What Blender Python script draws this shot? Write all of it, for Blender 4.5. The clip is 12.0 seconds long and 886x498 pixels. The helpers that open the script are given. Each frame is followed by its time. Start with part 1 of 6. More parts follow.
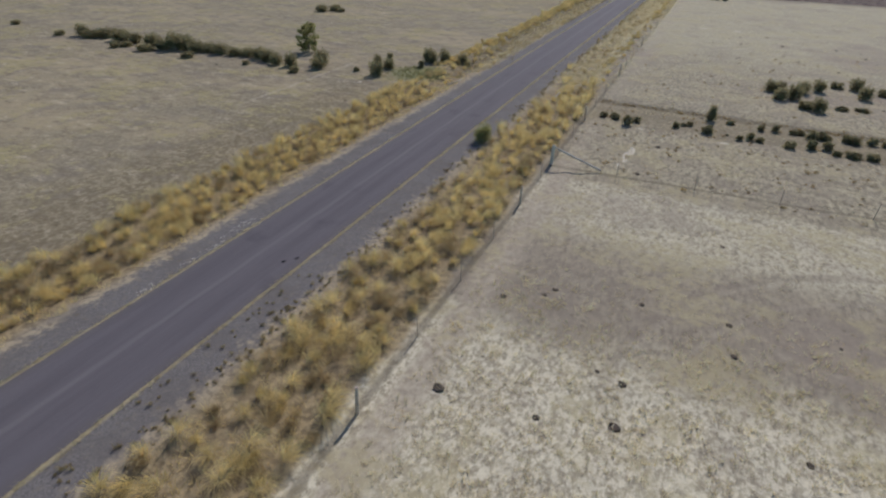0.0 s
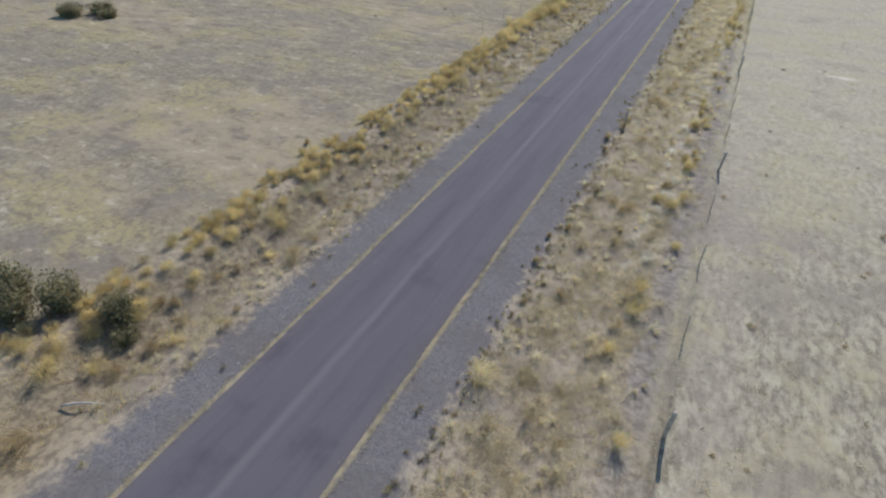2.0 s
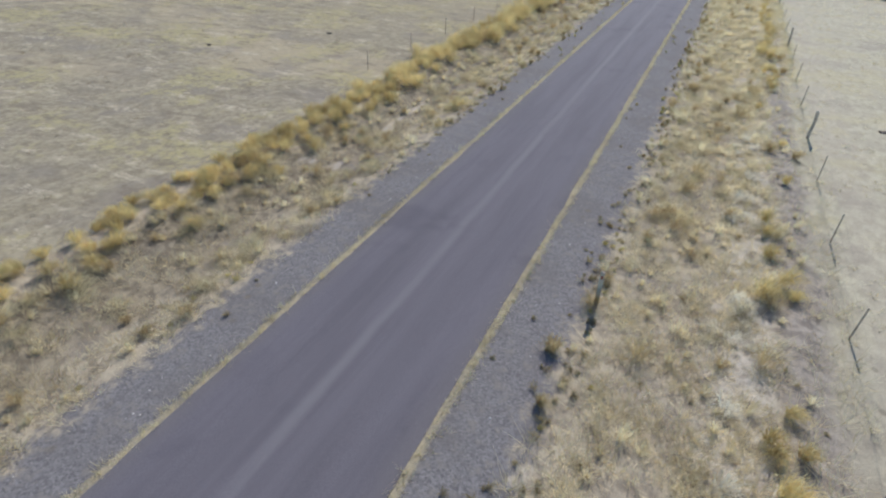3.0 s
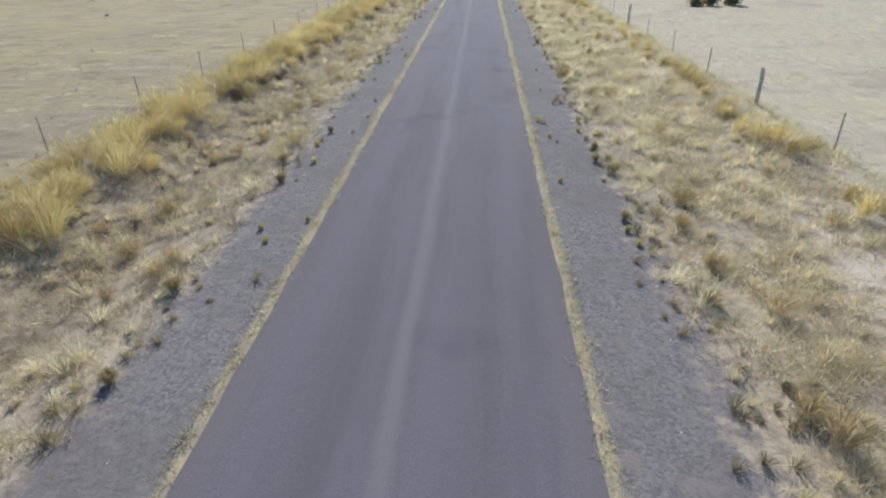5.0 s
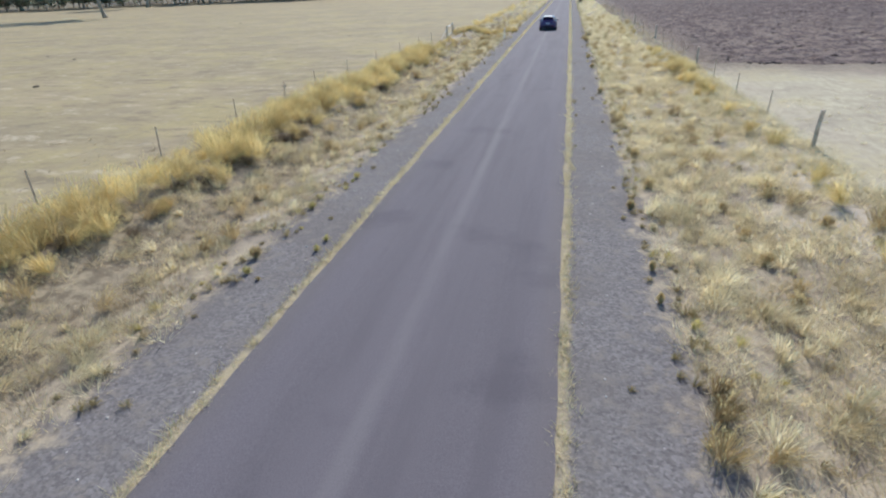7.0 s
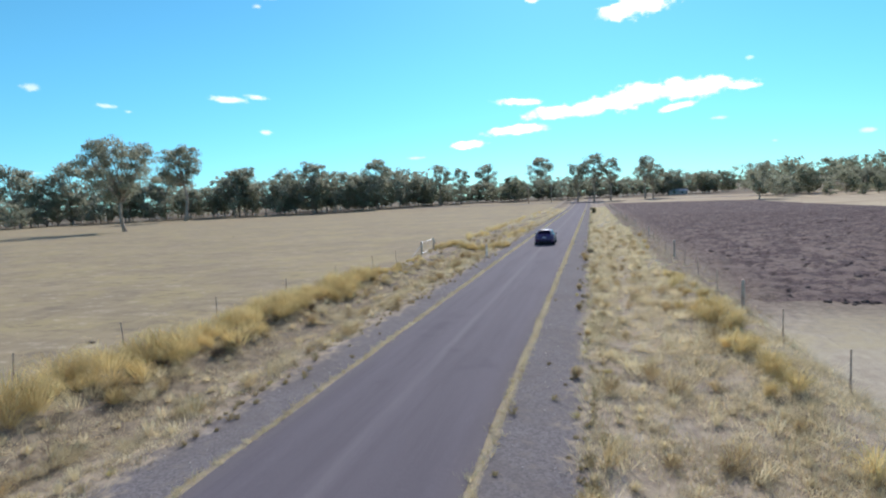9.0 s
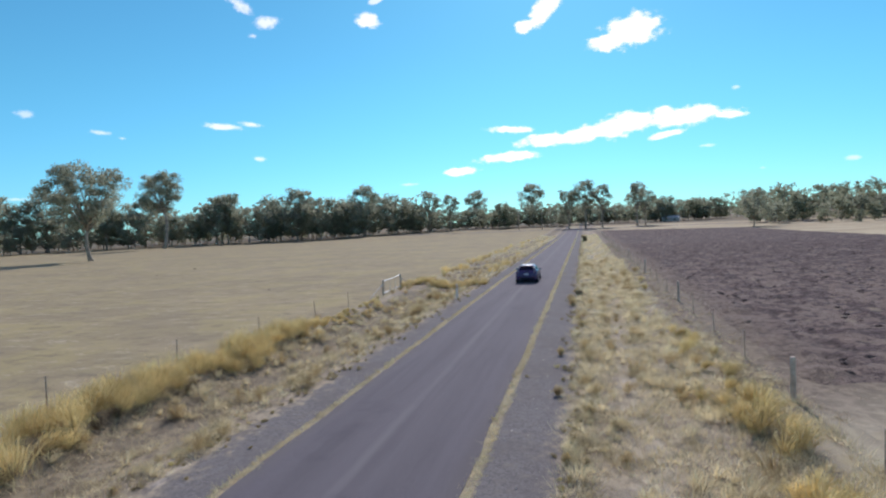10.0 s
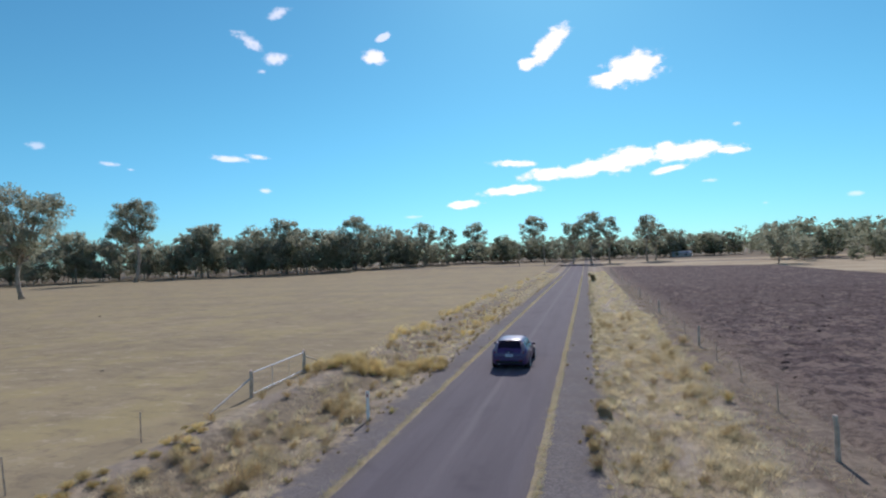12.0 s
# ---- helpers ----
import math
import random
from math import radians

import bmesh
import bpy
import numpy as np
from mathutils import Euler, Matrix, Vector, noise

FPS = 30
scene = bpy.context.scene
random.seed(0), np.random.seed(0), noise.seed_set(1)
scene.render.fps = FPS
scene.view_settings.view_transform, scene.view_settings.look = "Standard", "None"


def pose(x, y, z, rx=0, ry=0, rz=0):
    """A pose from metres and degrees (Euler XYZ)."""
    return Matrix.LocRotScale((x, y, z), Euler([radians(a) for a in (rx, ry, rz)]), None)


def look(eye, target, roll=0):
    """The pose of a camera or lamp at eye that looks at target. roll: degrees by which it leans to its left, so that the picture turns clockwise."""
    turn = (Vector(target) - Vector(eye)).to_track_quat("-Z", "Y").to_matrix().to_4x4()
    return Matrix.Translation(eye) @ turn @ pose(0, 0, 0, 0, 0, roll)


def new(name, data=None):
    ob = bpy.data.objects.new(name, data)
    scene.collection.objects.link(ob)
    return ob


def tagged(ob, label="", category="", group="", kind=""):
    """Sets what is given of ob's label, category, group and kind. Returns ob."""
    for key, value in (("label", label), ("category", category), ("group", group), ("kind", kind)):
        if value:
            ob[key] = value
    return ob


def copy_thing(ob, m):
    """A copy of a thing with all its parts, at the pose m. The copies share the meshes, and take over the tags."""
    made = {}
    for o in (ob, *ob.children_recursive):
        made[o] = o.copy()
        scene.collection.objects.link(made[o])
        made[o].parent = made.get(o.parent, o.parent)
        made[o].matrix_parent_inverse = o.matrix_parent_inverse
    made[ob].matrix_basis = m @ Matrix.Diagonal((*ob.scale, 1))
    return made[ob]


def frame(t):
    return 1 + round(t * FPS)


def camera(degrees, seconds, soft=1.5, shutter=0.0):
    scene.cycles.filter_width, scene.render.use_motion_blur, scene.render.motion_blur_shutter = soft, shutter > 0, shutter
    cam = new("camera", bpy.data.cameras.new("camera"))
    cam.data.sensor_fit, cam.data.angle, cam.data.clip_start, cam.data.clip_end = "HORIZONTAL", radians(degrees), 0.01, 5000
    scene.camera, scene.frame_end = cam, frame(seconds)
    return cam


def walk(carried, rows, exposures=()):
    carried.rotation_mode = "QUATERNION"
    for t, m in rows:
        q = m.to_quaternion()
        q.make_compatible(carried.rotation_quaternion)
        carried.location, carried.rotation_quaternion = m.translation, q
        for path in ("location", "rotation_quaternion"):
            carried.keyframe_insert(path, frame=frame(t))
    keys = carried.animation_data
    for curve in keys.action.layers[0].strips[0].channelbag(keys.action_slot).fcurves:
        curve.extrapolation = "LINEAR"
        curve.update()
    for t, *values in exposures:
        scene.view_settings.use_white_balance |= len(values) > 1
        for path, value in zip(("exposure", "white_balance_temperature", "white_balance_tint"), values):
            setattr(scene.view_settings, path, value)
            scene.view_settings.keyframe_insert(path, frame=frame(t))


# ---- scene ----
cam = camera(78.17, 12.0, soft=2.2, shutter=0.02)
PATH = [
    (0, (18.108, 0.370, 14.983), (14.635, 8.166, 9.771), 1.47),
    (0.5, (16.118, 14.233, 14.112), (12.859, 21.715, 8.333), 1.22),
    (1, (13.092, 28.682, 14.202), (9.969, 36.007, 8.152), 1.61),
    (1.5, (10.443, 41.887, 14.521), (7.402, 49.235, 8.457), 1.51),
    (2, (8.204, 55.396, 13.719), (4.747, 62.618, 7.729), 2.09),
    (2.5, (6.875, 67.097, 11.069), (3.165, 74.369, 5.293), 1.68),
    (2.7, (6.199, 71.461, 9.895), (2.610, 78.891, 4.246), 1.60),
    (3, (5.249, 77.254, 8.663), (1.806, 84.792, 3.066), 1.83),
    (3.4, (4.128, 84.460, 7.259), (0.785, 92.172, 1.841), 1.68),
    (3.8, (3.179, 90.546, 6.261), (0.015, 98.480, 1.062), 1.06),
    (4.3, (2.110, 96.571, 5.601), (-0.398, 104.857, 0.596), -0.16),
    (4.5, (1.681, 98.724, 5.415), (-0.390, 107.162, 0.463), -0.66),
    (5, (0.951, 103.814, 4.984), (0.280, 112.464, 0.011), -1.59),
    (5.5, (0.583, 108.182, 4.813), (0.648, 116.792, -0.272), -1.07),
    (6, (1.024, 112.999, 4.938), (0.479, 121.560, -0.202), -1.41),
    (6.5, (1.609, 117.614, 4.993), (0.165, 126.151, -0.011), -1.65),
    (7, (2.125, 121.867, 4.941), (0.150, 130.648, 0.582), -1.89),
    (7.5, (2.721, 125.509, 4.942), (0.607, 134.681, 1.565), -1.88),
    (7.7, (3.046, 127.114, 4.924), (0.906, 136.439, 2.014), -2.01),
    (8, (3.425, 129.351, 4.858), (1.257, 138.846, 2.589), -1.74),
    (8.4, (3.879, 132.171, 4.755), (1.545, 141.765, 3.173), -1.84),
    (8.8, (4.257, 134.879, 4.676), (1.702, 144.487, 3.597), -2.19),
    (9.3, (4.570, 138.109, 4.670), (1.821, 147.699, 3.978), -2.49),
    (9.5, (4.691, 139.558, 4.730), (1.902, 149.143, 4.139), -2.45),
    (10, (4.683, 143.161, 5.002), (2.174, 152.831, 4.576), -2.34),
    (10.5, (4.483, 146.892, 5.177), (2.331, 156.650, 4.797), -2.51),
    (11, (4.167, 151.626, 5.258), (2.079, 161.404, 5.123), -2.40),
    (11.5, (4.039, 156.343, 5.392), (1.734, 166.074, 5.448), -2.24),
    (12, (3.852, 161.517, 5.597), (1.303, 171.185, 5.767), -1.91),
]
walk(cam, [(t, look(eye, target, roll)) for t, eye, target, roll in PATH],
     [(0, -0.29, 6600, 21), (0.5, -0.06, 6550, 21), (1.5, 0.04, 6250, 21), (2.5, 0.26, 6250, 19), (4.5, 0.44, 6350, 18), (7.0, 0.54, 6350, 18), (7.8, 0.47, 6320, 23), (9.5, 0.12, 6300, 23), (11, -0.11, 6350, 26), (12, -0.15, 6400, 26)])

# ---------- world, sun ----------
SUN_EL, SUN_AZ = radians(39.0), radians(-2.0)   # azimuth from +y, positive to the right
world = bpy.data.worlds.new("sky")
scene.world = world
world.use_nodes = True


def nd(nt, kind, props=None, **inputs):
    """A node with its properties and inputs; an input given as a socket is linked."""
    n = nt.nodes.new(kind)
    props = props or {}
    if "operation" in props:
        n.operation = props["operation"]
    if "use_clamp" in props:
        n.use_clamp = props["use_clamp"]
    if "interpolation_type" in props:
        n.interpolation_type = props["interpolation_type"]
    for k, v in inputs.items():
        sock = n.inputs[int(k[1:])] if k[0] == "i" and k[1:].isdigit() else n.inputs[k.replace("_", " ")]
        if isinstance(v, bpy.types.NodeSocket):
            nt.links.new(v, sock)
        else:
            sock.default_value = v
    return n


def mth(nt, op, a, b=0.0, c=0.0, clamp=False):
    return nd(nt, "ShaderNodeMath", {"operation": op, "use_clamp": clamp}, i0=a, i1=b, i2=c).outputs[0]


def ramp(nt, v, lo, hi, a=0.0, b=1.0):
    return nd(nt, "ShaderNodeMapRange", {"interpolation_type": "SMOOTHSTEP"}, i0=v, i1=lo, i2=hi, i3=a, i4=b).outputs[0]


def mix(nt, f, a, b, blend="MIX"):
    n = nt.nodes.new("ShaderNodeMix")
    n.data_type, n.blend_type = "RGBA", blend
    for sock, v in ((n.inputs[0], f), (n.inputs[6], a), (n.inputs[7], b)):
        if isinstance(v, bpy.types.NodeSocket):
            nt.links.new(v, sock)
        else:
            sock.default_value = v if isinstance(v, float) else (*v, 1.0)
    return n.outputs[2]


def noise_tex(nt, vec, scale, detail=3.0, rough=0.55):
    return nd(nt, "ShaderNodeTexNoise", None, Vector=vec, Scale=scale, Detail=detail, Roughness=rough).outputs[0]


def scaled(nt, vec, s):
    return nd(nt, "ShaderNodeVectorMath", {"operation": "MULTIPLY"}, i0=vec, i1=s).outputs[0]


# Clouds: azimuth, elevation, half width, half height (degrees), tilt (degrees), weight
CLOUDS = [
    (9.2, 9.35, 4.6, 1.0, 0, 1.0), (4.6, 9.3, 3.6, 1.2, 8, 1.0), (0.6, 8.65, 3.4, 0.85, 8, 1.0), (-3.6, 8.25, 3.0, 0.75, 3, 1.0), (-7.2, 9.55, 2.7, 0.42, -3, 0.95), (8.0, 7.9, 1.7, 0.42, 8, 0.95),
    (-7.4, 6.8, 4.0, 0.50, 3, 1.0), (-12.5, 5.5, 2.3, 0.48, 3, 1.0), (13.2, 9.1, 1.5, 0.35, -4, 0.95), (7.6, 10.1, 1.2, 0.5, 0, 1.0),
    (-3.0, 20.7, 3.0, 1.15, 38, 1.0), (-5.2, 19.2, 1.2, 0.7, 20, 0.95), (5.2, 17.7, 3.2, 1.6, 4, 1.0), (3.2, 17.0, 2.4, 0.9, 4, 1.0), (-21.3, 20.4, 1.5, 0.8, -10, 0.85), (-20.3, 22.3, 0.9, 0.4, 25, 0.6),
]
WISPS = [
    (-33.9, 21.3, 2.0, 0.9, -25, 0.75), (-31.3, 19.9, 1.9, 0.8, 10, 0.8), (-32.6, 18.7, 0.6, 0.4, 0, 0.6), (-30.9, 24.0, 1.4, 0.6, 25, 0.7), (-35.7, 10.3, 1.9, 0.36, -4, 0.85),
    (-33.2, 10.6, 1.3, 0.36, -4, 0.85), (-32.7, 7.3, 0.95, 0.34, 0, 0.8), (-45.9, 9.4, 1.4, 0.28, -3, 0.6), (-44.4, 9.0, 0.7, 0.28, 0, 0.6), (-17.7, 4.45, 1.5, 0.22, 2, 0.55), (22.6, 4.3, 0.8, 0.28, 0, 0.55),
    (11.5, 6.5, 0.9, 0.22, 0, 0.55), (15.9, 4.05, 0.5, 0.2, 0, 0.45), (26.8, 11.0, 1.6, 0.9, 15, 0.8), (14.0, 11.4, 0.5, 0.25, 0, 0.5), (-52.3, 3.6, 1.5, 0.25, 0, 0.5), (-51.5, 10.6, 1.0, 0.5, 0, 0.5),
    (18.0, 33.0, 9.0, 3.0, 10, 0.9), (-25.0, 40.0, 7.0, 3.0, -10, 0.8), (70.0, 18.0, 12.0, 2.5, 0, 0.9), (-95.0, 14.0, 10.0, 2.0, 0, 0.8),
    (150.0, 25.0, 14.0, 4.0, 0, 0.8),
]
nt = world.node_tree
nt.nodes.clear()
sky = nd(nt, "ShaderNodeTexSky")
sky.sky_type, sky.sun_disc, sky.sun_elevation, sky.sun_rotation = "NISHITA", False, SUN_EL, SUN_AZ
sky.altitude, sky.air_density, sky.dust_density, sky.ozone_density = 150.0, 1.0, 0.25, 3.0
way = nd(nt, "ShaderNodeTexCoord").outputs["Generated"]
sep = nd(nt, "ShaderNodeSeparateXYZ", None, Vector=way)
azim = mth(nt, "MULTIPLY", mth(nt, "ARCTAN2", sep.outputs[0], sep.outputs[1]), 57.2958)
elev = mth(nt, "MULTIPLY", mth(nt, "ARCSINE", sep.outputs[2]), 57.2958)
ragged = mth(nt, "SUBTRACT", noise_tex(nt, scaled(nt, way, (1, 1, 1.7)), 38.0, 7.0, 0.66), 0.5)
fine = mth(nt, "SUBTRACT", noise_tex(nt, scaled(nt, way, (1, 1, 1.6)), 9.0, 4.0, 0.6), 0.5)
cover = None
for ca, ce, w, h, tilt, weight in CLOUDS + WISPS:
    faint = (ca, ce, w, h, tilt, weight) in WISPS
    da, de = mth(nt, "SUBTRACT", azim, ca), mth(nt, "SUBTRACT", elev, ce)
    cs, sn = math.cos(radians(tilt)), math.sin(radians(tilt))
    u = mth(nt, "ADD", mth(nt, "MULTIPLY", da, cs / w), mth(nt, "MULTIPLY", de, sn / w))
    v = mth(nt, "ADD", mth(nt, "MULTIPLY", da, -sn / h), mth(nt, "MULTIPLY", de, cs / h))
    r = mth(nt, "SQRT", mth(nt, "ADD", mth(nt, "MULTIPLY", u, u), mth(nt, "MULTIPLY", v, v)))
    d = mth(nt, "ADD", mth(nt, "SUBTRACT", 0.88 if faint else 1.03, r), mth(nt, "ADD", mth(nt, "MULTIPLY", ragged, 2.3 if faint else 1.7), mth(nt, "MULTIPLY", fine, 0.7)))
    one = mth(nt, "MULTIPLY", ramp(nt, d, 0.0, 0.75 if faint else 0.5), weight * (0.85 if faint else 1.0))
    cover = one if cover is None else mth(nt, "MAXIMUM", cover, one)
# clouds added over the unseen rest of the sky to whiten its fill light
fill_puffs = ramp(nt, mth(nt, "ADD", noise_tex(nt, scaled(nt, way, (1.0, 1.0, 1.7)), 4.2, 5.0, 0.6), mth(nt, "MULTIPLY", ragged, 0.12)), 0.575, 0.64)
away = mth(nt, "MAXIMUM", ramp(nt, elev, 29.0, 40.0), mth(nt, "MULTIPLY", ramp(nt, mth(nt, "ABSOLUTE", azim), 58.0, 72.0), ramp(nt, elev, 2.0, 8.0)))
cover = mth(nt, "MAXIMUM", cover, mth(nt, "MULTIPLY", fill_puffs, mth(nt, "MULTIPLY", away, 0.9)))
low_sky = mix(nt, ramp(nt, elev, 0.0, 15.0), (0.37, 0.89, 1.06), (0.39, 1.02, 1.0))
hue = mix(nt, ramp(nt, elev, 23.0, 50.0), low_sky, (0.72, 0.68, 1.02))
tinted = mix(nt, 1.0, sky.outputs[0], hue, "MULTIPLY")
clouded = mix(nt, cover, tinted, (10.5, 10.8, 11.2))
back = nd(nt, "ShaderNodeBackground", None, Color=clouded, Strength=0.116)
out = nd(nt, "ShaderNodeOutputWorld", None, Surface=back.outputs[0])

sun_data = bpy.data.lights.new("sun", "SUN")
sun_data.energy, sun_data.angle, sun_data.color = 4.2, radians(0.55), (0.972, 0.962, 0.885)
sun = new("sun", sun_data)
toward = Vector((math.sin(SUN_AZ) * math.cos(SUN_EL), math.cos(SUN_AZ) * math.cos(SUN_EL), math.sin(SUN_EL)))
sun.matrix_world = look(toward * 300, (0, 0, 0))


# ---------- materials ----------
def material(name):
    m = bpy.data.materials.new(name)
    m.use_nodes = True
    m.node_tree.nodes.clear()
    return m, m.node_tree


def finish(nt, colour, rough=0.8, bump=None, strength=0.5, dist=0.02, metal=0.0, coat=0.0, spec=0.3):
    p = nd(nt, "ShaderNodeBsdfPrincipled", None, Base_Color=colour if isinstance(colour, bpy.types.NodeSocket) else (*colour, 1.0),
           Roughness=rough, Metallic=metal)
    p.inputs["Specular IOR Level"].default_value = spec
    p.inputs["Coat Weight"].default_value = coat
    p.inputs["Coat Roughness"].default_value = 0.04
    if bump is not None:
        b = nd(nt, "ShaderNodeBump", None, Strength=strength, Distance=dist, Height=bump)
        nt.links.new(b.outputs[0], p.inputs["Normal"])
    nd(nt, "ShaderNodeOutputMaterial", None, Surface=p.outputs[0])
    return p


def plain(name, colour, rough=0.6, metal=0.0, coat=0.0, vary=0.25, scale=4.0, spec=0.3):
    """Paint, metal, wood: one colour with grain and wear at two scales."""
    m, nt = material(name)
    pos = nd(nt, "ShaderNodeTexCoord").outputs["Object"]
    a, b = noise_tex(nt, pos, scale, 4.0), noise_tex(nt, pos, scale * 9, 3.0)
    f = mth(nt, "ADD", mth(nt, "MULTIPLY", a, 0.7), mth(nt, "MULTIPLY", b, 0.3))
    lo, hi = tuple(c * (1 - vary) for c in colour), tuple(min(1, c * (1 + vary)) for c in colour)
    finish(nt, mix(nt, ramp(nt, f, 0.3, 0.7), lo, hi), rough, b, 0.15, 0.004, metal, coat, spec)
    return m


def leafy(name, dark, light, through_amount=0.35, patch=0.35, tip=None, single=0.55):
    """Blades and leaves: colour by leaf and by place, some light passing through."""
    m, nt = material(name)
    geo = nd(nt, "ShaderNodeNewGeometry")
    rnd = geo.outputs["Random Per Island"]
    n = noise_tex(nt, geo.outputs["Position"], patch, 3.0)
    f = mth(nt, "ADD", mth(nt, "MULTIPLY", rnd, single), mth(nt, "MULTIPLY", ramp(nt, n, 0.32, 0.68), 1.05 - single), clamp=True)
    col = mix(nt, f, dark, light)
    if tip:
        col = mix(nt, ramp(nt, noise_tex(nt, geo.outputs["Position"], 0.9, 2.0), 0.55, 0.72), col, tip)
    d = nd(nt, "ShaderNodeBsdfDiffuse", None, Color=col, Roughness=0.6)
    t = nd(nt, "ShaderNodeBsdfTranslucent", None, Color=col)
    s = nd(nt, "ShaderNodeMixShader", None, i0=through_amount, i1=d.outputs[0], i2=t.outputs[0])
    nd(nt, "ShaderNodeOutputMaterial", None, Surface=s.outputs[0])
    return m


def ground_material():
    m, nt = material("dry_ground")
    pos = nd(nt, "ShaderNodeNewGeometry").outputs["Position"]
    s = nd(nt, "ShaderNodeSeparateXYZ", None, Vector=pos)
    x, y = s.outputs[0], s.outputs[1]
    big, mid, small = noise_tex(nt, pos, 0.035, 4.0), noise_tex(nt, pos, 0.35, 5.0), noise_tex(nt, pos, 3.2, 5.0, 0.65)
    grit = noise_tex(nt, pos, 22.0, 3.0, 0.7)
    streak = noise_tex(nt, scaled(nt, pos, (2.2, 1.0, 1.0)), 1.5, 6.0, 0.72)
    wide = noise_tex(nt, scaled(nt, pos, (0.4, 1.0, 1.0)), 0.09, 5.0, 0.65)
    tuft = nd(nt, "ShaderNodeTexVoronoi", None, Vector=pos, Scale=1.7, Randomness=1.0).outputs[0]
    edge = mth(nt, "MULTIPLY", mth(nt, "SUBTRACT", mid, 0.5), 1.6)
    xe = mth(nt, "ADD", x, edge)
    # paddocks
    dash = noise_tex(nt, scaled(nt, pos, (0.45, 1.0, 1.0)), 1.1, 6.0, 0.72)
    speck = noise_tex(nt, scaled(nt, pos, (0.6, 1.0, 1.0)), 4.5, 4.0, 0.7)
    right = mix(nt, ramp(nt, streak, 0.36, 0.64), (0.185, 0.158, 0.110), (0.415, 0.37, 0.255))
    right = mix(nt, mth(nt, "MULTIPLY", ramp(nt, mid, 0.42, 0.66), 0.7), right, (0.26, 0.225, 0.162))
    yn = mth(nt, "ADD", y, mth(nt, "MULTIPLY", edge, 3.0))
    fleck = noise_tex(nt, scaled(nt, pos, (1.5, 1.0, 1.0)), 3.0, 6.0, 0.75)
    band = mth(nt, "MAXIMUM", ramp(nt, yn, 16.0, 21.0, 1.0, 0.0), mth(nt, "MULTIPLY", mth(nt, "MULTIPLY", ramp(nt, yn, 25.5, 29.5), ramp(nt, y, 34.6, 36.0, 1.0, 0.0)), 0.6))
    right = mix(nt, mth(nt, "MULTIPLY", mth(nt, "MULTIPLY", band, ramp(nt, fleck, 0.42, 0.58, 0.15, 1.0)), 0.95), right, (0.62, 0.57, 0.42))
    # curving wheel tracks
    cx, cy = mth(nt, "SUBTRACT", x, 32.6), mth(nt, "SUBTRACT", y, 15.3)
    ring = mth(nt, "SQRT", mth(nt, "ADD", mth(nt, "MULTIPLY", cx, cx), mth(nt, "MULTIPLY", cy, cy)))
    rut = mth(nt, "MAXIMUM", ramp(nt, mth(nt, "ABSOLUTE", mth(nt, "SUBTRACT", ring, 14.75)), 0.06, 0.22, 1.0, 0.0), ramp(nt, mth(nt, "ABSOLUTE", mth(nt, "SUBTRACT", ring, 12.9)), 0.06, 0.22, 1.0, 0.0))
    right = mix(nt, mth(nt, "MULTIPLY", mth(nt, "MULTIPLY", rut, ramp(nt, y, 8.0, 14.0)), mth(nt, "MULTIPLY", ramp(nt, x, 30.0, 34.0, 1.0, 0.0), ramp(nt, fleck, 0.40, 0.60, 0.0, 0.38))), right, (0.50, 0.455, 0.35))
    lip = ramp(nt, mth(nt, "ABSOLUTE", mth(nt, "SUBTRACT", ring, 15.1)), 0.10, 0.45, 0.35, 0.0)
    right = mix(nt, mth(nt, "MULTIPLY", mth(nt, "MULTIPLY", lip, ramp(nt, y, 14.0, 18.0)), ramp(nt, x, 27.0, 31.0, 1.0, 0.0)), right, (0.155, 0.128, 0.10))
    right = mix(nt, mth(nt, "MULTIPLY", ramp(nt, y, 66.0, 98.0), 0.5), right, (0.445, 0.405, 0.282))
    trod = mth(nt, "MULTIPLY", ramp(nt, yn, 17.0, 21.0), ramp(nt, yn, 25.0, 29.0, 1.0, 0.0))
    right = mix(nt, mth(nt, "MULTIPLY", trod, 0.5), right, (0.235, 0.195, 0.155))
    right = mix(nt, mth(nt, "MULTIPLY", ramp(nt, big, 0.52, 0.64), 0.65), right, (0.27, 0.225, 0.175))
    strip = mth(nt, "MULTIPLY", mth(nt, "MULTIPLY", ramp(nt, xe, 10.3, 10.8), ramp(nt, xe, 11.3, 12.6, 1.0, 0.0)), ramp(nt, y, 38.0, 42.0, 0.75, 0.3))
    right = mix(nt, strip, right, mix(nt, ramp(nt, small, 0.35, 0.65), (0.30, 0.255, 0.19), (0.42, 0.365, 0.275)))
    patchy = noise_tex(nt, pos, 0.17, 6.0, 0.74)
    right = mix(nt, mth(nt, "MULTIPLY", mth(nt, "MULTIPLY", ramp(nt, patchy, 0.50, 0.60), ramp(nt, small, 0.33, 0.56)), 0.62), right, (0.385, 0.335, 0.195))
    right = mix(nt, mth(nt, "MULTIPLY", ramp(nt, patchy, 0.36, 0.48, 1.0, 0.0), 0.42), right, (0.225, 0.192, 0.152))
    right = mix(nt, ramp(nt, dash, 0.53, 0.70, 0.0, 0.32), right, (0.225, 0.19, 0.143))
    right = mix(nt, mth(nt, "MULTIPLY", ramp(nt, dash, 0.32, 0.47, 0.42, 0.0), ramp(nt, speck, 0.38, 0.66)), right, (0.44, 0.395, 0.285))
    left = mix(nt, ramp(nt, small, 0.30, 0.72), (0.203, 0.170, 0.113), (0.314, 0.273, 0.181))
